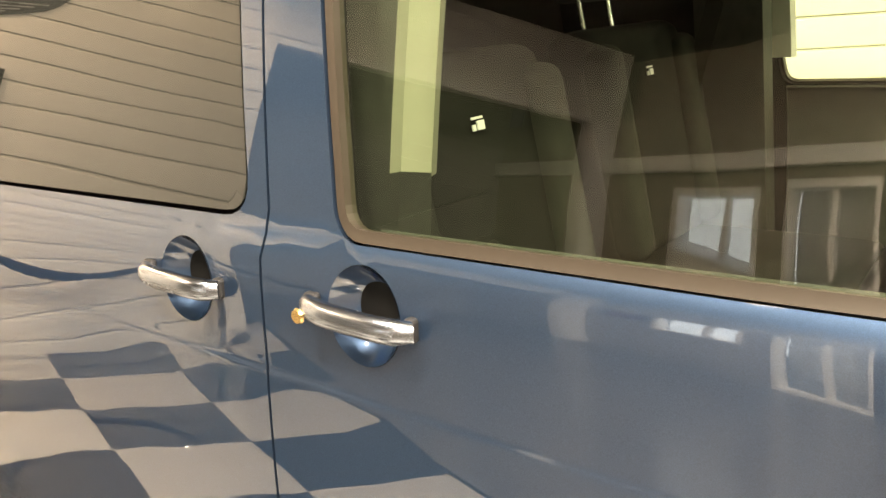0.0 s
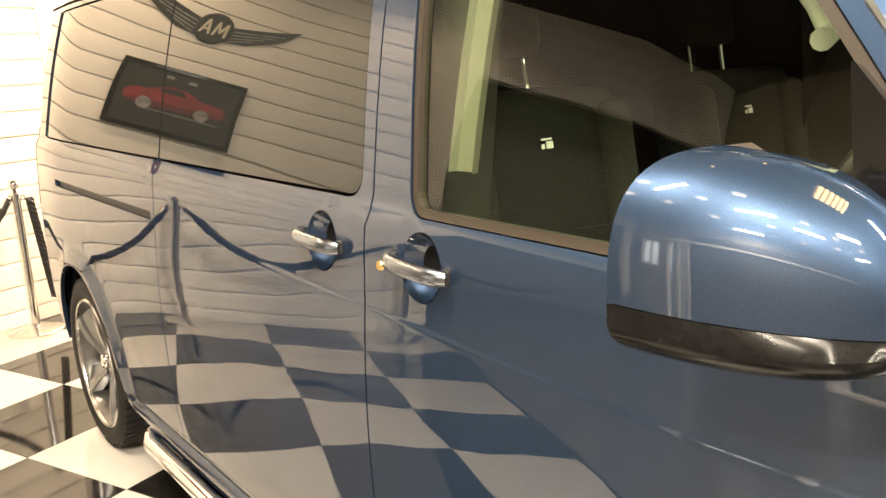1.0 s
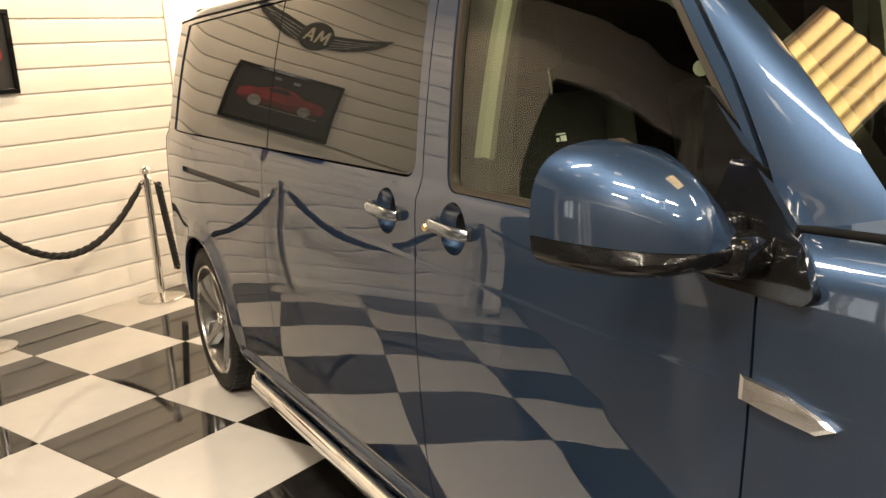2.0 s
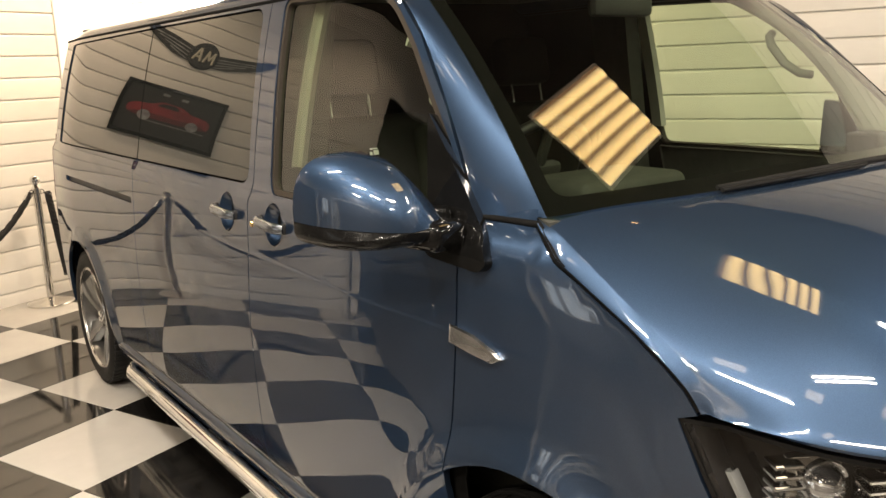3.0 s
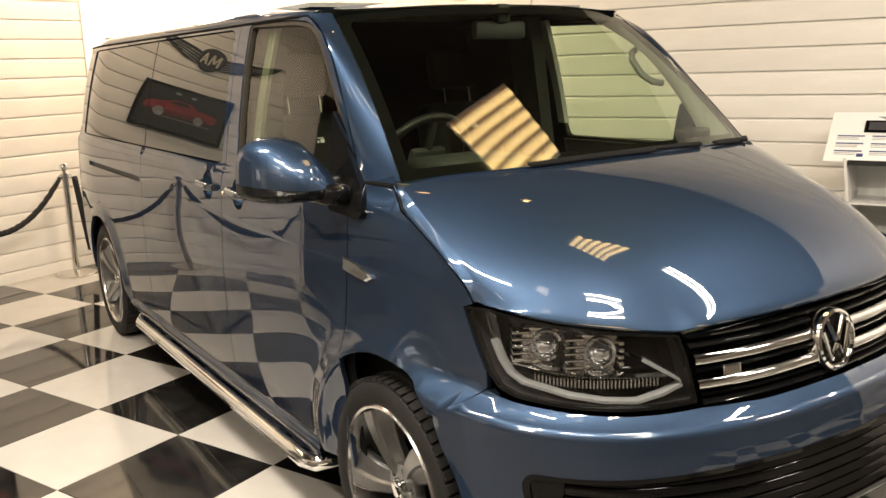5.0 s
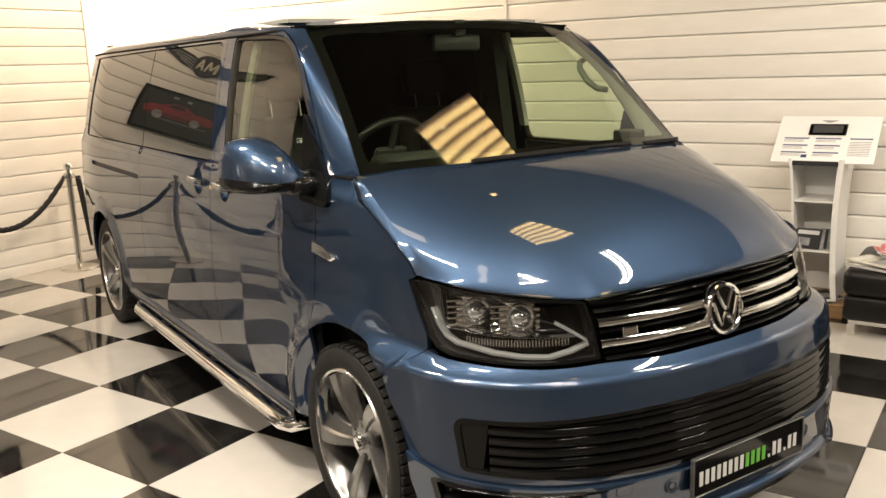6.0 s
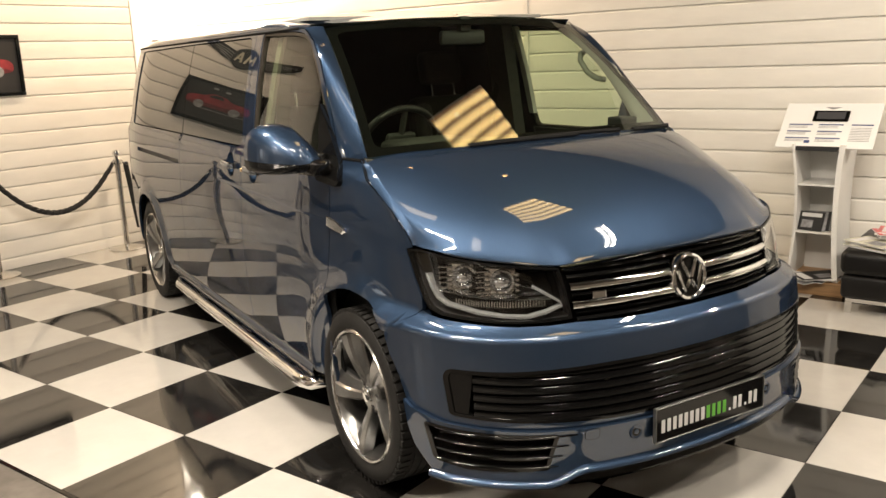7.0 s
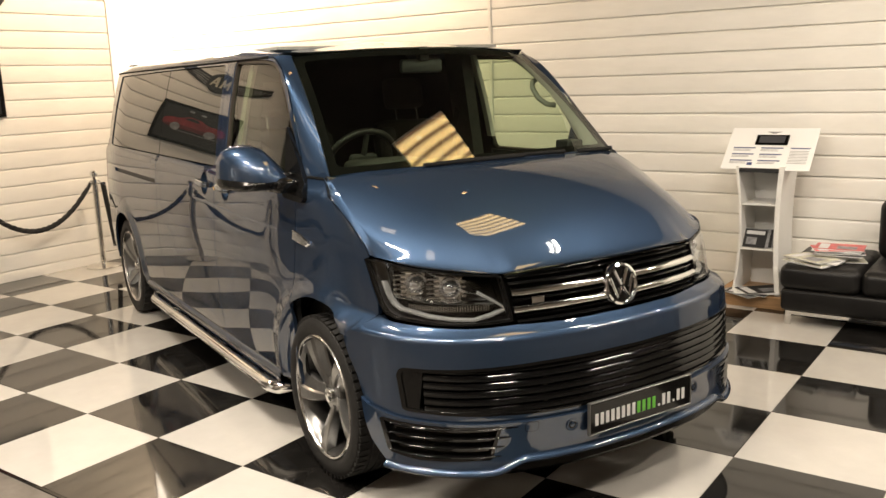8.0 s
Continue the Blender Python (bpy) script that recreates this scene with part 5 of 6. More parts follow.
# the near side, behind the camera: a cream wall with a daylit window and glazed doors
OPENINGS = [(-4.75, -3.85), (-3.55, -2.75)]
edges = [-7.0, *[u for pair in OPENINGS for u in pair], FAR_U]
for k in range(0, len(edges), 2):
    # the last stretch is an added dark wall for the unlit open depth there
    w = at_room(part(f"wall_near_{k // 2 + 1}", boxed(edges[k], edges[k + 1], NEAR_V - 0.15, NEAR_V, -0.004, 2.72), NEAR_WALL if k < 4 else DARK_WALL, None))
    tagged(w, "plain cream wall beside the windows" if k < 4 else "dark wall standing for the dim open showroom past the doors", "wall", kind="structure")
for k, (a, b) in enumerate(OPENINGS):
    foot, head = (0.95, 2.08) if k == 0 else (0.0, 2.12)
    top = at_room(part(f"wall_over_{k + 1}", boxed(a, b, NEAR_V - 0.15, NEAR_V, head, 2.72), NEAR_WALL, None))
    tagged(top, "plain cream wall over the opening", "wall", kind="structure")
    if foot:
        low = at_room(part(f"wall_under_{k + 1}", boxed(a, b, NEAR_V - 0.15, NEAR_V, -0.004, foot), NEAR_WALL, None))
        tagged(low, "plain cream wall under the window", "wall", kind="structure")
    w = at_room(part(f"window_{k + 1}" if k == 0 else f"door_{k}", boxed(a, a + 0.06, NEAR_V - 0.12, NEAR_V + 0.02, foot, head, 0.005, 1), PLAIN_WHITE, None))
    tagged(w, "white framed window with daylight behind" if k == 0 else "white framed glazed door", "window" if k == 0 else "door", kind="structure")
    part("frame", boxed(b - 0.06, b, NEAR_V - 0.12, NEAR_V + 0.02, foot, head, 0.005, 1), PLAIN_WHITE, w)
    part("frame", boxed(a + 0.06, b - 0.06, NEAR_V - 0.12, NEAR_V + 0.02, head - 0.06, head, 0.005, 1), PLAIN_WHITE, w)
    part("frame", boxed(a + 0.06, b - 0.06, NEAR_V - 0.12, NEAR_V + 0.02, foot, foot + 0.06, 0.005, 1), PLAIN_WHITE, w)
    part("bar", boxed((a + b) / 2 - 0.025, (a + b) / 2 + 0.025, NEAR_V - 0.10, NEAR_V - 0.04, foot + 0.06, head - 0.06, 0.004, 1), PLAIN_WHITE, w)
    pane = part("pane", boxed(a + 0.062, b - 0.062, NEAR_V - 0.09, NEAR_V - 0.085, foot + 0.06, head - 0.06), CLEAR_GLASS, w)
    pane.visible_shadow = False
    # past the door, a faint emissive panel stands in for a dimly lit room
    yard = at_room(part(f"backdrop_{k + 1}", boxed(a - (1.2 if k == 0 else 0.12), b + 0.15, NEAR_V - 0.45, NEAR_V - 0.40, foot - 0.05, head + 0.1), glowing("grey_daylight" if k == 0 else "dim_room_glow", (0.9, 0.95, 1.0) if k == 0 else (0.7, 0.6, 0.5), 2.6 if k == 0 else 0.12), None))
    tagged(yard, "pale daylight outside the window" if k == 0 else "faintly glowing panel standing for the dim room behind the glazed door", "backdrop", kind="structure")
beam = at_room(part("trim_beam", boxed(-7.0, FAR_U, NEAR_V, NEAR_V + 0.07, 2.20, 2.32, 0.004, 1), PLAIN_WHITE, None))
tagged(beam, "white timber rail above the windows", "trim", kind="structure")
side_deep = at_room(part("wall_deep_side", boxed(-7.0, REAR_U, -0.35, -0.2, -0.004, CEIL), PLAIN_WHITE, None))
tagged(side_deep, "plain white side wall behind the opening", "wall", kind="structure")
post = at_room(part("wall_post", boxed(REAR_U - 0.15, REAR_U, NEAR_V, -4.05, -0.004, CEIL), PLAIN_WHITE, None))
tagged(post, "plain white wall beside the opening", "wall", kind="structure")
near_top = at_room(part("wall_near_top", boxed(-7.0, FAR_U, NEAR_V - 0.3, NEAR_V - 0.15, 2.72, CEIL), NEAR_WALL, None))
tagged(near_top, "cream boarding over the windows", "wall", kind="structure")
far_wall = at_room(part("wall_far", boxed(FAR_U, FAR_U + 0.15, NEAR_V - 0.15, BACK_V + 0.15, -0.004, CEIL), DARK_WALL, None))
tagged(far_wall, "plain dark end wall", "wall", kind="structure")
ceiling = at_room(part("ceiling", boxed(-7.2, FAR_U + 0.15, NEAR_V - 1.0, BACK_V + 0.15, CEIL + 0.001, CEIL + 0.12), CEILING, None))
tagged(ceiling, "dark brown boarded ceiling", "ceiling", kind="structure")

dark_floor = at_room(part("floor_dark", boxed(-7.2, FAR_U, NEAR_V - 0.2, EDGE_V - 0.02, -0.15, 0.0), grain(mat("grey_vinyl", (0.12, 0.108, 0.096), 0.2), 5, 0.8, 1.3, rough=(0.12, 0.28)), None))
tagged(dark_floor, "glossy grey-brown floor beside the tiles", "floor", kind="structure")
strip = at_room(part("floor_strip", boxed(-7.2, FAR_U, EDGE_V - 0.02, EDGE_V - 0.001, -0.1, 0.004, 0.002, 1), BLACK_GLOSS, None))
tagged(strip, "black edge strip of the tiled floor", "trim", kind="structure")

# lamps on the ceiling
TUBES = [(1.65, 0.93, 3), (1.27, -1.0, 40), (3.9, 0.9, 90), (-0.9, -3.7, 0), (-0.6, -2.0, 20), (-1.9, -1.2, 25), (0.5, -2.1, 20), (2.5, -1.9, 60)]
TUBE_GLOW = glowing("tube_glow", (1.0, 0.95, 0.88), 26.0)
SPOT_GLOW = glowing("spot_glow", (1.0, 0.55, 0.20), 22.0)
for u, v, turn in TUBES:
    light = thing("tube_light", "long white twin-tube strip light on the ceiling", "light", "tube lights", ROOM @ pose(u, v, CEIL - 0.06, 0, 0, turn))
    part("tube_body", boxed(-0.40, 0.40, -0.075, 0.075, 0.02, 0.06, 0.006), PLAIN_WHITE, light)
    for w in (-0.048, 0.048):
        part("tube", tube(bmesh.new(), [(-0.38, w, 0), (0.38, w, 0)], 0.013, 10), TUBE_GLOW, light, smooth=60)
    watts = (95 if u > 3 else 46) if v > 0 else 85 if u > 2 else 46 if u > 1 else 86 if v > -1.95 else 95 if v > -3 else 130
    # twin tubes over the bonnet light it from either side of the fitting
    twin = (-0.048, 0.048) if v > -1.1 else (0.0,)
    for w in twin:
        lamp("tube_lamp", "AREA", ROOM @ pose(u, v, CEIL - 0.09, 0, 0, turn) @ pose(0, w, 0), watts / len(twin), WHITE, 0.76, 0.022)
SPOTS = [(-4.7, 2.3), (-4.6, 0.7), (-4.6, -1.0), (-2.9, 2.4), (-0.72, 1.48), (-1.17, 0.36), (3.4, 2.3)]
for u, v in SPOTS:
    light = thing("ceiling_spot", "small warm spotlight on the ceiling", "light", "spotlights", ROOM @ pose(u, v, CEIL - 0.02))
    part("spot_ring", lathe(bmesh.new(), [(0.034, 0.0), (0.038, -0.012), (0.048, -0.014), (0.05, 0.0), (0.05, 0.02)], 24), CHROME, light, smooth=40)
    part("spot_bulb", lathe(bmesh.new(), [(0.0, -0.006), (0.012, -0.005), (0.022, 0.0)], 20), SPOT_GLOW, light)
    if abs(u) > 1.3:
        if v > 1:
            lamp("spot_lamp", "POINT", ROOM @ pose(u, v, CEIL - 0.10), (200 if u > 0 else 175), WHITE if u > 0 else WARM, 0.02)
        else:
            lamp("spot_lamp", "SPOT", ROOM @ pose(u, v, CEIL - 0.06), 84, WARM, 0.02, angle=145)
# lit slatted panel in the ceiling
panel = thing("ceiling_panel", "warm lit ceiling panel with rows of rounded slats", "light", "", ROOM @ pose(0.42, 0.57, CEIL - 0.06, 0, 0, 4))
part("panel_box", boxed(-0.32, 0.32, -0.44, 0.44, 0.03, 0.06), PLAIN_WHITE, panel)
PANEL_GLOW = glowing("panel_glow", (1.0, 0.66, 0.25), 4.2)
PANEL_EDGE = glowing("panel_edge", (1.0, 0.42, 0.08), 1.0)
# each slat glows most along its middle
tree = PANEL_GLOW.node_tree
spread = tree.nodes.new("ShaderNodeTexCoord")
axes = tree.nodes.new("ShaderNodeSeparateXYZ")
tree.links.new(spread.outputs["Object"], axes.inputs[0])
wave = tree.nodes.new("ShaderNodeMath")
wave.operation, wave.inputs[1].default_value = "MULTIPLY", math.pi / 0.1
tree.links.new(axes.outputs["X"], wave.inputs[0])
middle = tree.nodes.new("ShaderNodeMath")
middle.operation = "COSINE"
tree.links.new(wave.outputs[0], middle.inputs[0])
heat = tree.nodes.new("ShaderNodeMapRange")
for key, value in (("From Min", 0.25), ("From Max", 1.0), ("To Min", 1.1), ("To Max", 10.5)):
    heat.inputs[key].default_value = value
tree.links.new(middle.outputs[0], heat.inputs["Value"])
tree.links.new(heat.outputs[0], tree.nodes["Principled BSDF"].inputs["Emission Strength"])
for k in range(6):
    x = -0.25 + k * 0.1
    slat = part("panel_slat", tube(bmesh.new(), [(0, -0.42, 0), (0, 0.42, 0)], 0.044, 12), PANEL_GLOW, panel, smooth=60)
    slat.location = (x, 0, 0.03)
    part("panel_rail", boxed(x - 0.056, x - 0.044, -0.42, 0.42, 0.0, 0.03), PANEL_EDGE, panel)
# small square panels
SQUARE_GLOW = glowing("square_glow", (1.0, 0.80, 0.58), 5.0)
for u, v in ((-2.4, -2.2), (-1.6, -3.0), (-0.3, -2.7), (0.6, -3.2), (1.5, -2.3), (-3.0, -1.6), (0.3, -1.6), (-1.5, -1.8), (1.1, -1.6), (-0.8, -1.2), (2.0, -1.2), (-2.3, -0.9)):
    sq = thing("ceiling_square", "small square warm ceiling panel light", "light", "square panels", ROOM @ pose(u, v, CEIL - 0.012))
    part("square_frame", boxed(-0.12, 0.12, -0.12, 0.12, 0.002, 0.012, 0.002, 1), PLAIN_WHITE, sq)
    part("square_face", boxed(-0.10, 0.10, -0.10, 0.10, -0.001, 0.001), SQUARE_GLOW, sq)
lamp("alcove_lamp", "AREA", ROOM @ pose(-5.9, 2.5, CEIL - 0.05), 90, WHITE, 0.5)


def stanchion(u, v, hooks):
    s = thing("stanchion", "polished steel rope stanchion with ball top", "stanchion", "rope barrier", ROOM @ pose(u, v, 0) @ Matrix.Diagonal((1, 1, 0.94, 1)))
    part("base", lathe(bmesh.new(), [(0.0, 0.0), (0.16, 0.0), (0.16, 0.012), (0.15, 0.018), (0.06, 0.034), (0.03, 0.05), (0.0, 0.05)], 48), STEEL, s, smooth=40)
    part("post", lathe(bmesh.new(), [(0.0, 0.03), (0.026, 0.03), (0.026, 0.88), (0.0, 0.88)], 28), STEEL, s, smooth=40)
    part("collar", lathe(bmesh.new(), [(0.026, 0.86), (0.034, 0.865), (0.034, 0.90), (0.024, 0.91), (0.018, 0.925)], 28), CHROME, s, smooth=40)
    part("ball", lathe(bmesh.new(), [(0.036 * math.sin(a), 0.958 - 0.036 * math.cos(a)) for a in np.linspace(0.0, math.pi, 14)], 28), CHROME, s, smooth=60)
    for a in hooks:
        ring = [Vector((0.036 + 0.016 * math.cos(t), 0, 0.872 + 0.016 * math.sin(t))) for t in np.linspace(0, 2 * math.pi, 17)]
        m = Matrix.Rotation(radians(a), 4, "Z")
        part("hook", tube(bmesh.new(), [m @ p for p in ring], 0.004, 8, cap=False), CHROME, s, smooth=60)
    return s


def rope(a, b, sag, label):
    """A hanging rope of twisted strands between two places in the room."""
    A, B = Vector(a), Vector(b)
    n = 60
    r = thing("barrier_rope", label, "rope", "rope barrier")
    mid = [A.lerp(B, t) - Vector((0, 0, sag * 4 * t * (1 - t))) for t in np.linspace(0, 1, n)]
    d = (B - A).normalized()
    across = d.cross(Vector((0, 0, 1))).normalized() if abs(d.z) < 0.9 else Vector((1, 0, 0))
    up = across.cross(d)
    for k in range(3):
        pts = [p + 0.011 * (math.cos(i * 0.75 + k * 2.094) * across + math.sin(i * 0.75 + k * 2.094) * up) for i, p in enumerate(mid)]
        part("strand", tube(bmesh.new(), [ROOM @ p for p in pts], 0.0145, 7), ROPE, r, smooth=70)
    for p, q in ((mid[0], mid[2]), (mid[-1], mid[-3])):
        part("rope_end", tube(bmesh.new(), [ROOM @ p, ROOM @ q], 0.021, 14), CHROME, r, smooth=50)
    return r


POST_U = REAR_U + 0.21
stanchion(POST_U, 1.33, (-90, 40))
stanchion(POST_U, 0.13, (90, -90))
stanchion(POST_U, -1.30, (90, -90))
stanchion(POST_U, -2.75, (90,))
for v0, v1 in ((1.28, 0.18), (0.08, -1.25), (-1.35, -2.70)):
    rope((POST_U, v0, 0.81), (POST_U, v1, 0.81), 0.36, "black twisted barrier rope hanging in a curve")
rope((POST_U + 0.04, 1.39, 0.81), (POST_U + 0.07, 1.44, 0.20), 0.0, "black barrier rope hanging straight down from its post")


def framed_picture():
    p = thing("framed_picture", "black framed picture of a red sports car on black", "picture", "", ROOM @ pose(REAR_U + 0.02, 0.275, 1.72, 0, 0, 90))
    w, h = 0.385, 0.25
    for x0, x1, z0, z1 in ((-w, w, h - 0.03, h), (-w, w, -h, -h + 0.03), (-w, -w + 0.03, -h + 0.03, h - 0.03), (w - 0.03, w, -h + 0.03, h - 0.03)):
        part("frame", boxed(x0, x1, -0.03, 0.0, z0, z1, 0.004, 1), BLACK_GLOSS, p)
    part("print", boxed(-w + 0.03, w - 0.03, -0.012, -0.002, -h + 0.03, h - 0.03), INK, p)
    # the car as flat printed shapes
    body = [(-0.30, -0.05), (-0.31, 0.02), (-0.26, 0.05), (-0.14, 0.055), (-0.06, 0.10), (0.08, 0.105), (0.16, 0.06), (0.27, 0.045), (0.315, 0.01), (0.31, -0.05), (0.24, -0.065), (-0.24, -0.065)]
    for name, loop, material, y in (("print_body", body, RED, -0.0135), ("print_window", [(-0.055, 0.055), (-0.03, 0.09), (0.07, 0.092), (0.12, 0.056)], INK, -0.015), ("print_shade", [(-0.30, -0.05), (-0.2, -0.02), (0.22, -0.02), (0.31, -0.05), (0.24, -0.065), (-0.24, -0.065)], DARK_RED, -0.0145), ("print_line", [(-0.28, -0.105), (-0.27, -0.095), (0.20, -0.085), (0.20, -0.092)], GREY_PRINT, -0.0135)):
        bm = bmesh.new()
        bm.faces.new([bm.verts.new((x, y, z)) for x, z in rounded(loop, 0.03, 4)])
        part(name, bm, material, p)
    for x in (-0.17, 0.18):
        wheel_print = lathe(bmesh.new(), [(0.0, 0.0), (0.03, 0.0), (0.031, 0.001), (0.046, 0.001)], 20, "y")
        ob = part("print_wheel", wheel_print, GREY_PRINT, p)
        ob.location = (x, -0.0165, -0.05)
    for x, z in ((-0.06, 0.17), (0.08, 0.175)):
        part("print_mark", boxed(x - 0.025, x + 0.025, -0.0135, -0.0125, z - 0.012, z + 0.012), GREY_PRINT, p)
    return p


framed_picture()


def wall_frame():
    p = thing("wall_frame", "dark framed print on the cream wall beside the window", "picture", "", ROOM @ pose(-5.02, NEAR_V + 0.002, 1.62, 0, 0, 180))
    for x0, x1, z0, z1 in ((-0.22, 0.22, 0.27, 0.30), (-0.22, 0.22, -0.30, -0.27), (-0.22, -0.19, -0.27, 0.27), (0.19, 0.22, -0.27, 0.27)):
        part("frame", boxed(x0, x1, -0.03, 0.0, z0, z1, 0.004, 1), BLACK_GLOSS, p)
    part("print", boxed(-0.19, 0.19, -0.012, -0.002, -0.27, 0.27), DARK_RED, p)


wall_frame()


def winged_sign():
    s = thing("winged_sign", "dark cut-out sign in the shape of spread wings", "sign", "", ROOM @ pose(REAR_U + 0.02, 0.27, 2.37, 0, 0, 90) @ Matrix.Diagonal((1.28, 1.0, 1.4, 1)))
    for side_sign in (-1, 1):
        wing = [(0.06, 0.035), (0.16, 0.055), (0.30, 0.085), (0.43, 0.125), (0.40, 0.075), (0.36, 0.035), (0.28, -0.005), (0.18, -0.045), (0.07, -0.06)]
        bm = bmesh.new()
        f = bm.faces.new([bm.verts.new((side_sign * x, -0.012, z)) for x, z in wing])
        ext = bmesh.ops.extrude_face_region(bm, geom=[f])
        bmesh.ops.translate(bm, vec=(0, 0.012, 0), verts=[v for v in ext["geom"] if isinstance(v, bmesh.types.BMVert)])
        bmesh.ops.recalc_face_normals(bm, faces=bm.faces)
        wing_ob = part("wing", bm, INK, s)
        for k in range(4):
            y = -0.014
            bar = bmesh.new()
            bar.faces.new([bar.verts.new((side_sign * x, y, z)) for x, z in ((0.09, 0.018 - 0.022 * k), (0.36 - 0.05 * k, 0.07 - 0.026 * k), (0.36 - 0.05 * k, 0.063 - 0.026 * k), (0.09, 0.011 - 0.022 * k))])
            part("feather", bar, GREY_PRINT, wing_ob)
    part("sign_disc", lathe(bmesh.new(), [(0.0, -0.022), (0.085, -0.022), (0.095, -0.016), (0.095, -0.002)], 36, "y"), INK, s)
    CREAM = mat("cream_print", (0.62, 0.58, 0.46), 0.5)
    strokes = (((0.015, -0.04), (0.038, 0.045)), ((0.061, -0.04), (0.038, 0.045)), ((0.024, -0.012), (0.052, -0.012)),
               ((-0.066, -0.04), (-0.058, 0.045)), ((-0.058, 0.045), (-0.036, -0.02)), ((-0.036, -0.02), (-0.014, 0.045)), ((-0.014, 0.045), (-0.006, -0.04)))
    for (x0, z0), (x1, z1) in strokes:
        part("sign_stroke", tube(bmesh.new(), [(x0, -0.024, z0), (x1, -0.024, z1)], 0.0075, 6), CREAM, s)
    return s


winged_sign()


def info_stand():
    s = thing("brochure_stand", "white brochure stand with a slanted board and an oak foot", "stand", "", ROOM @ pose(0.48, 2.94, 0))
    part("foot", boxed(-0.24, 0.24, -0.235, 0.235, 0.0, 0.09, 0.004), OAK, s, "oak foot")
    part("body", boxed(-0.11, 0.15, 0.17, 0.19, 0.09, 0.99), PLAIN_WHITE, s)
    # side panels waisted at half height
    for o, thick in ((-1, 0.016), (1, 0.034)):
        rows = []
        for z in np.linspace(0.09, 1.0, 15):
            x = 0.02 + o * (0.112 + 0.028 * ((z - 0.55) / 0.45) ** 2)
            deep = 0.20 - 0.03 * math.sin(math.pi * (z - 0.09) / 0.91)
            rows.append([(x, 0.19, z), (x, -deep, z), (x + o * thick, -deep, z), (x + o * thick, 0.19, z)])
        bm = grid_mesh(bmesh.new(), rows, closed=True, cap=True)
        bmesh.ops.recalc_face_normals(bm, faces=bm.faces)
        part("body_side", bm, PLAIN_WHITE, s, smooth=30)
    for z in (0.40, 0.72):
        part("shelf", boxed(-0.095, 0.135, -0.16, 0.17, z, z + 0.010), PLAIN_WHITE, s)
    part("top_strip", boxed(-0.115, 0.155, -0.19, 0.17, 0.955, 0.985, 0.003, 1), BLACK, s, "dark strip under the board")
    board = part("board", boxed(-0.30, 0.30, -0.20, 0.20, -0.008, 0.0, 0.003, 1), PAPER, s, "slanted white board with printed bars")
    board.matrix_world = ROOM @ pose(0.53, 2.90, 1.11, 42, 0, 0)
    part("screen", boxed(-0.112, 0.112, 0.030, 0.128, 0.0, 0.008, 0.004, 1), BLACK_GLOSS, board, "small dark display")
    part("screen_face", boxed(-0.088, 0.088, 0.047, 0.111, 0.008, 0.009), mat("screen_face", (0.06, 0.06, 0.065), 0.15), board)
    for x in (-0.25, -0.06):
        for z in (0.005, -0.055, -0.115):
            part("print_bar", boxed(x, x + 0.15, z - 0.006, z + 0.004, 0.0, 0.001), NAVY, board)
            for k in range(2):
                part("print_line", boxed(x, x + 0.12, z - 0.018 - k * 0.012, z - 0.014 - k * 0.012, 0.0, 0.001), GREY_PRINT, board)
    part("print_bar", boxed(0.14, 0.27, -0.001, 0.009, 0.0, 0.001), NAVY, board)
    for k in range(9):
        part("print_line", boxed(0.14, 0.265, -0.025 - k * 0.014, -0.021 - k * 0.014, 0.0, 0.001), GREY_PRINT, board)
    for k in range(4):
        part("print_mark", boxed(-0.048 + k * 0.011, 0.048 - k * 0.011, 0.158 - k * 0.005, 0.162 - k * 0.005, 0.0, 0.001), GREY_PRINT, board)
    part("print_mark", boxed(-0.125, -0.09, -0.16, -0.135, 0.0, 0.001), NAVY, board)


info_stand()


def magazine(m, color, w=0.21, h=0.297, thick=0.006, label="glossy magazine lying on the pile"):
    g = thing("magazine", label, "magazine", "magazines", m)
    part("page_block", boxed(-w / 2, w / 2, -h / 2, h / 2, 0.0, thick, 0.001, 1), PAPER, g)
    cover = part("cover", boxed(-w / 2 - 0.001, w / 2 + 0.001, -h / 2 - 0.001, h / 2 + 0.001, thick, thick + 0.001), color, g)
    part("cover_block", boxed(-w * 0.4, w * 0.4, h * 0.22, h * 0.42, thick + 0.001, thick + 0.0015), WHITE_PRINT, cover)
    part("cover_block", boxed(-w * 0.35, w * 0.1, -h * 0.35, h * 0.05, thick + 0.001, thick + 0.0015), GREY_PRINT, cover)


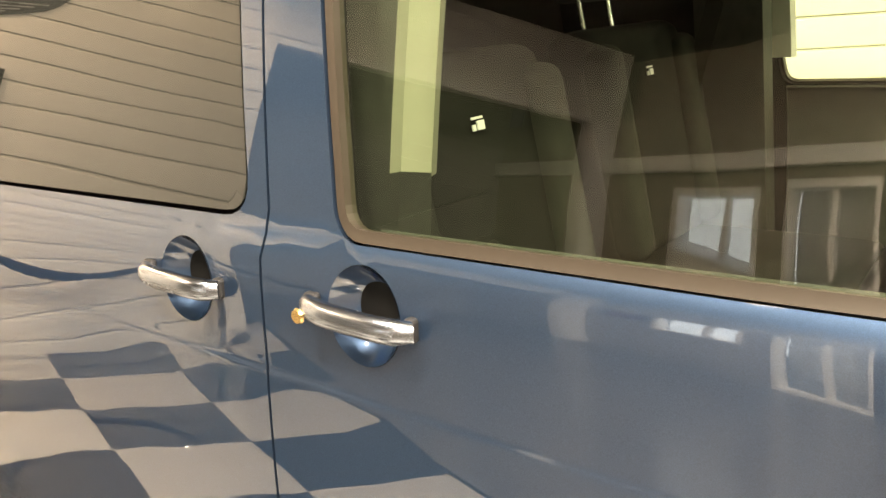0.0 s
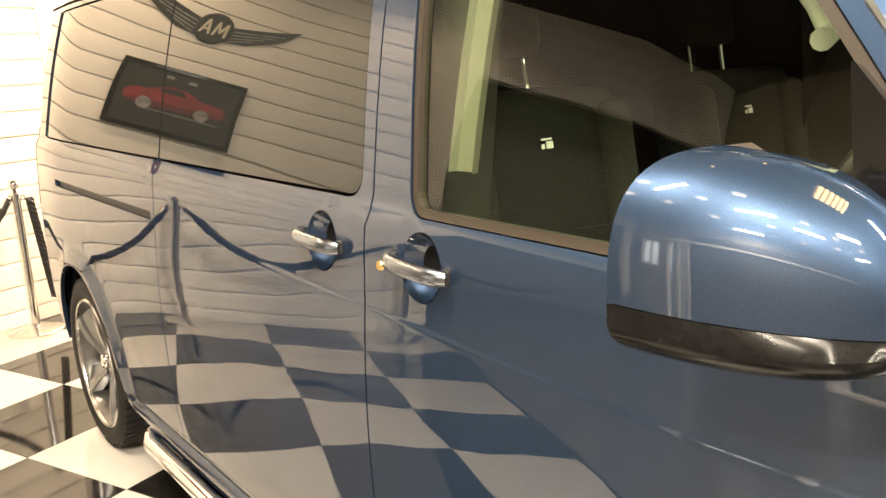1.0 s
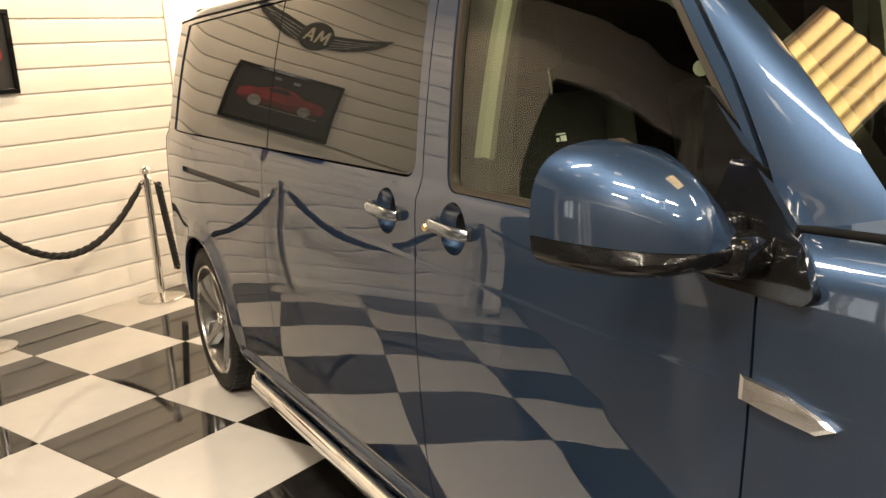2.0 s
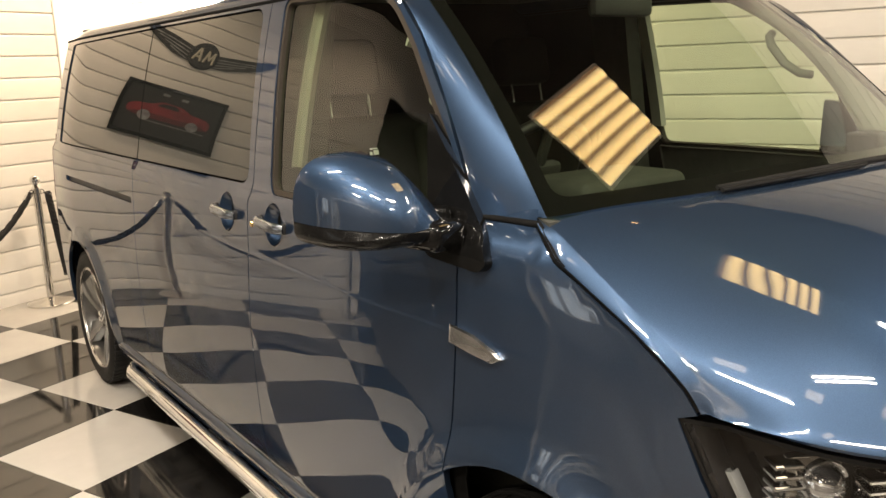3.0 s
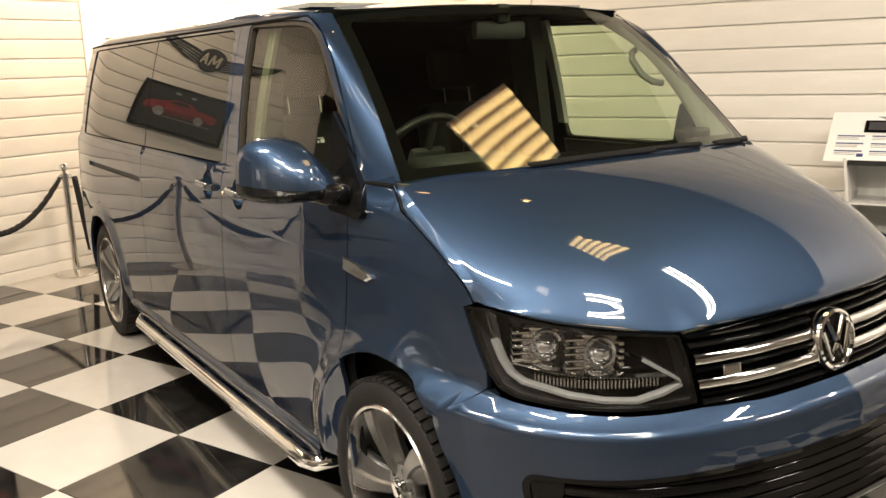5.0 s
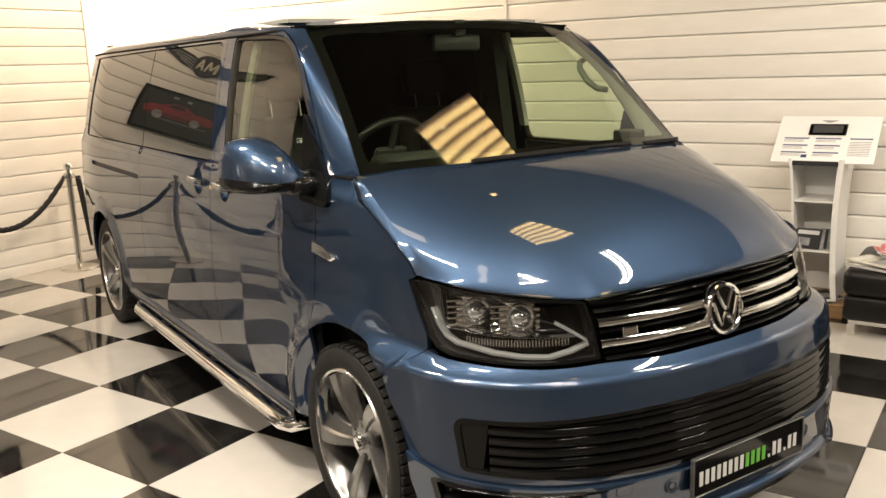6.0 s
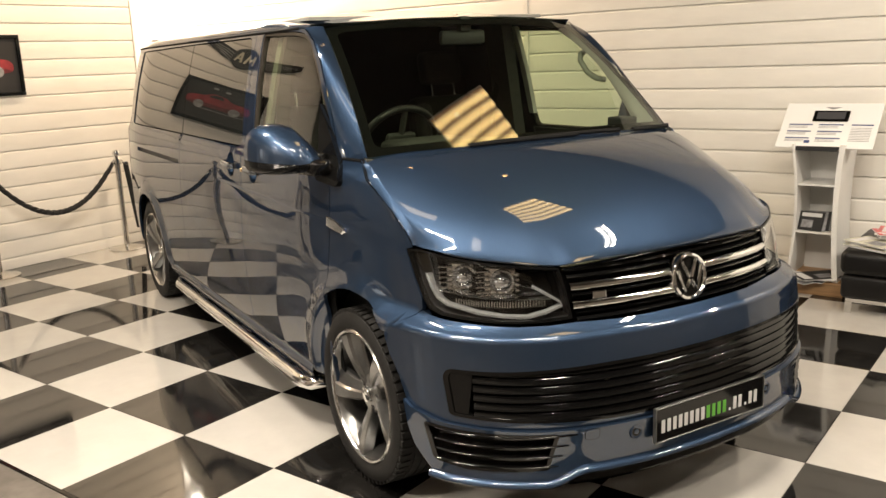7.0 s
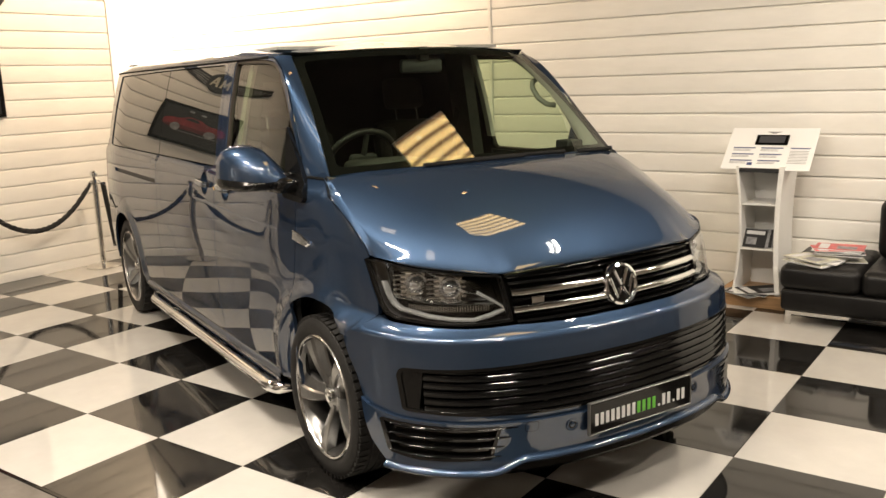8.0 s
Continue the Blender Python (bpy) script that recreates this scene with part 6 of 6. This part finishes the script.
def sofa():
    s = thing("sofa", "black leather sofa with chrome feet", "sofa", "", ROOM @ pose(0.77, 2.37, 0))
    part("base", boxed(0.0, 1.75, 0.0, 0.78, 0.10, 0.245, 0.025, 3), LEATHER, s, smooth=45)
    part("cushion", boxed(-0.01, 0.478, -0.015, 0.78, 0.243, 0.405, 0.05, 4), LEATHER, s, smooth=45)
    part("cushion", boxed(0.480, 1.76, -0.015, 0.78, 0.243, 0.405, 0.05, 4), LEATHER, s, smooth=45)
    part("backrest", boxed(0.49, 1.75, 0.44, 0.76, 0.395, 0.80, 0.07, 4), LEATHER, s, smooth=45)
    part("foot_rail", boxed(0.03, 1.72, 0.02, 0.045, 0.072, 0.099, 0.003, 1), CHROME, s, "chrome rail")
    for x in (0.03, 1.68):
        for y in (0.02, 0.72):
            part("foot", boxed(x, x + 0.04, y, y + 0.025, 0.0, 0.08, 0.003, 1), CHROME, s)


sofa()
random.seed(4)
PINK = grain(mat("pink_print", (0.55, 0.10, 0.10), 0.4), 16, 0.6, 1.3)
PALE_PRINT = grain(mat("pale_print", (0.55, 0.54, 0.44), 0.5), 22, 0.55, 1.25)
for k, color in enumerate((PAPER, PALE_PRINT, PAPER, OLIVE, PALE_PRINT)):
    magazine(ROOM @ pose(0.94 + random.uniform(-0.02, 0.03), 2.52 + random.uniform(-0.02, 0.02), 0.404 + k * 0.0075, 0, 0, 70 + random.uniform(-22, 22)), color, label="pale glossy magazine lying on the pile")
for k, color in enumerate((PALE_PRINT, GREY_PRINT, PINK, GREY_PRINT, PAPER, PINK, PINK)):
    magazine(ROOM @ pose(1.05 + random.uniform(-0.02, 0.02), 2.66 + random.uniform(-0.02, 0.02), (0.404 if k < 1 else 0.4428) + k * 0.0075, 0, 0, 100 + random.uniform(-14, 14)), color, label="red and grey glossy magazine lying on the pile")
for k in range(4):
    magazine(ROOM @ pose(0.465 + 0.016 * k, 2.845 + 0.012 * k, 0.472, 60, 0, 4 * k - 6), (INK, GREY_PRINT)[k % 2], 0.165, 0.135, 0.003, "black and white leaflet leaning in the stand")
for k in range(4):
    magazine(ROOM @ pose(0.43 + 0.035 * k, 2.755 + 0.01 * k, 0.091 + 0.007 * k, 0, 0, 60 + 24 * k), (GREY_PRINT, INK, PAPER, INK)[k], label="grey leaflet lying in the foot of the stand")

# ---- tiles of the floor ----
WHITE_MESH, BLACK_MESH = tile_mesh("tile_white", TILE_WHITE), tile_mesh("tile_black", TILE_BLACK)
for i in range(-10, 11):
    for j in range(-1, 8):
        u, v = TILE_U + i * TILE, TILE_V + j * TILE
        if u < -6.9 or u > FAR_U - 0.3 or v > BACK_V:
            continue
        ob = new("tile", WHITE_MESH if (i + j) % 2 == 1 else BLACK_MESH)
        ob.parent = floor
        ob.matrix_parent_inverse = Matrix.Identity(4)
        ob.location = (u, v, 0)
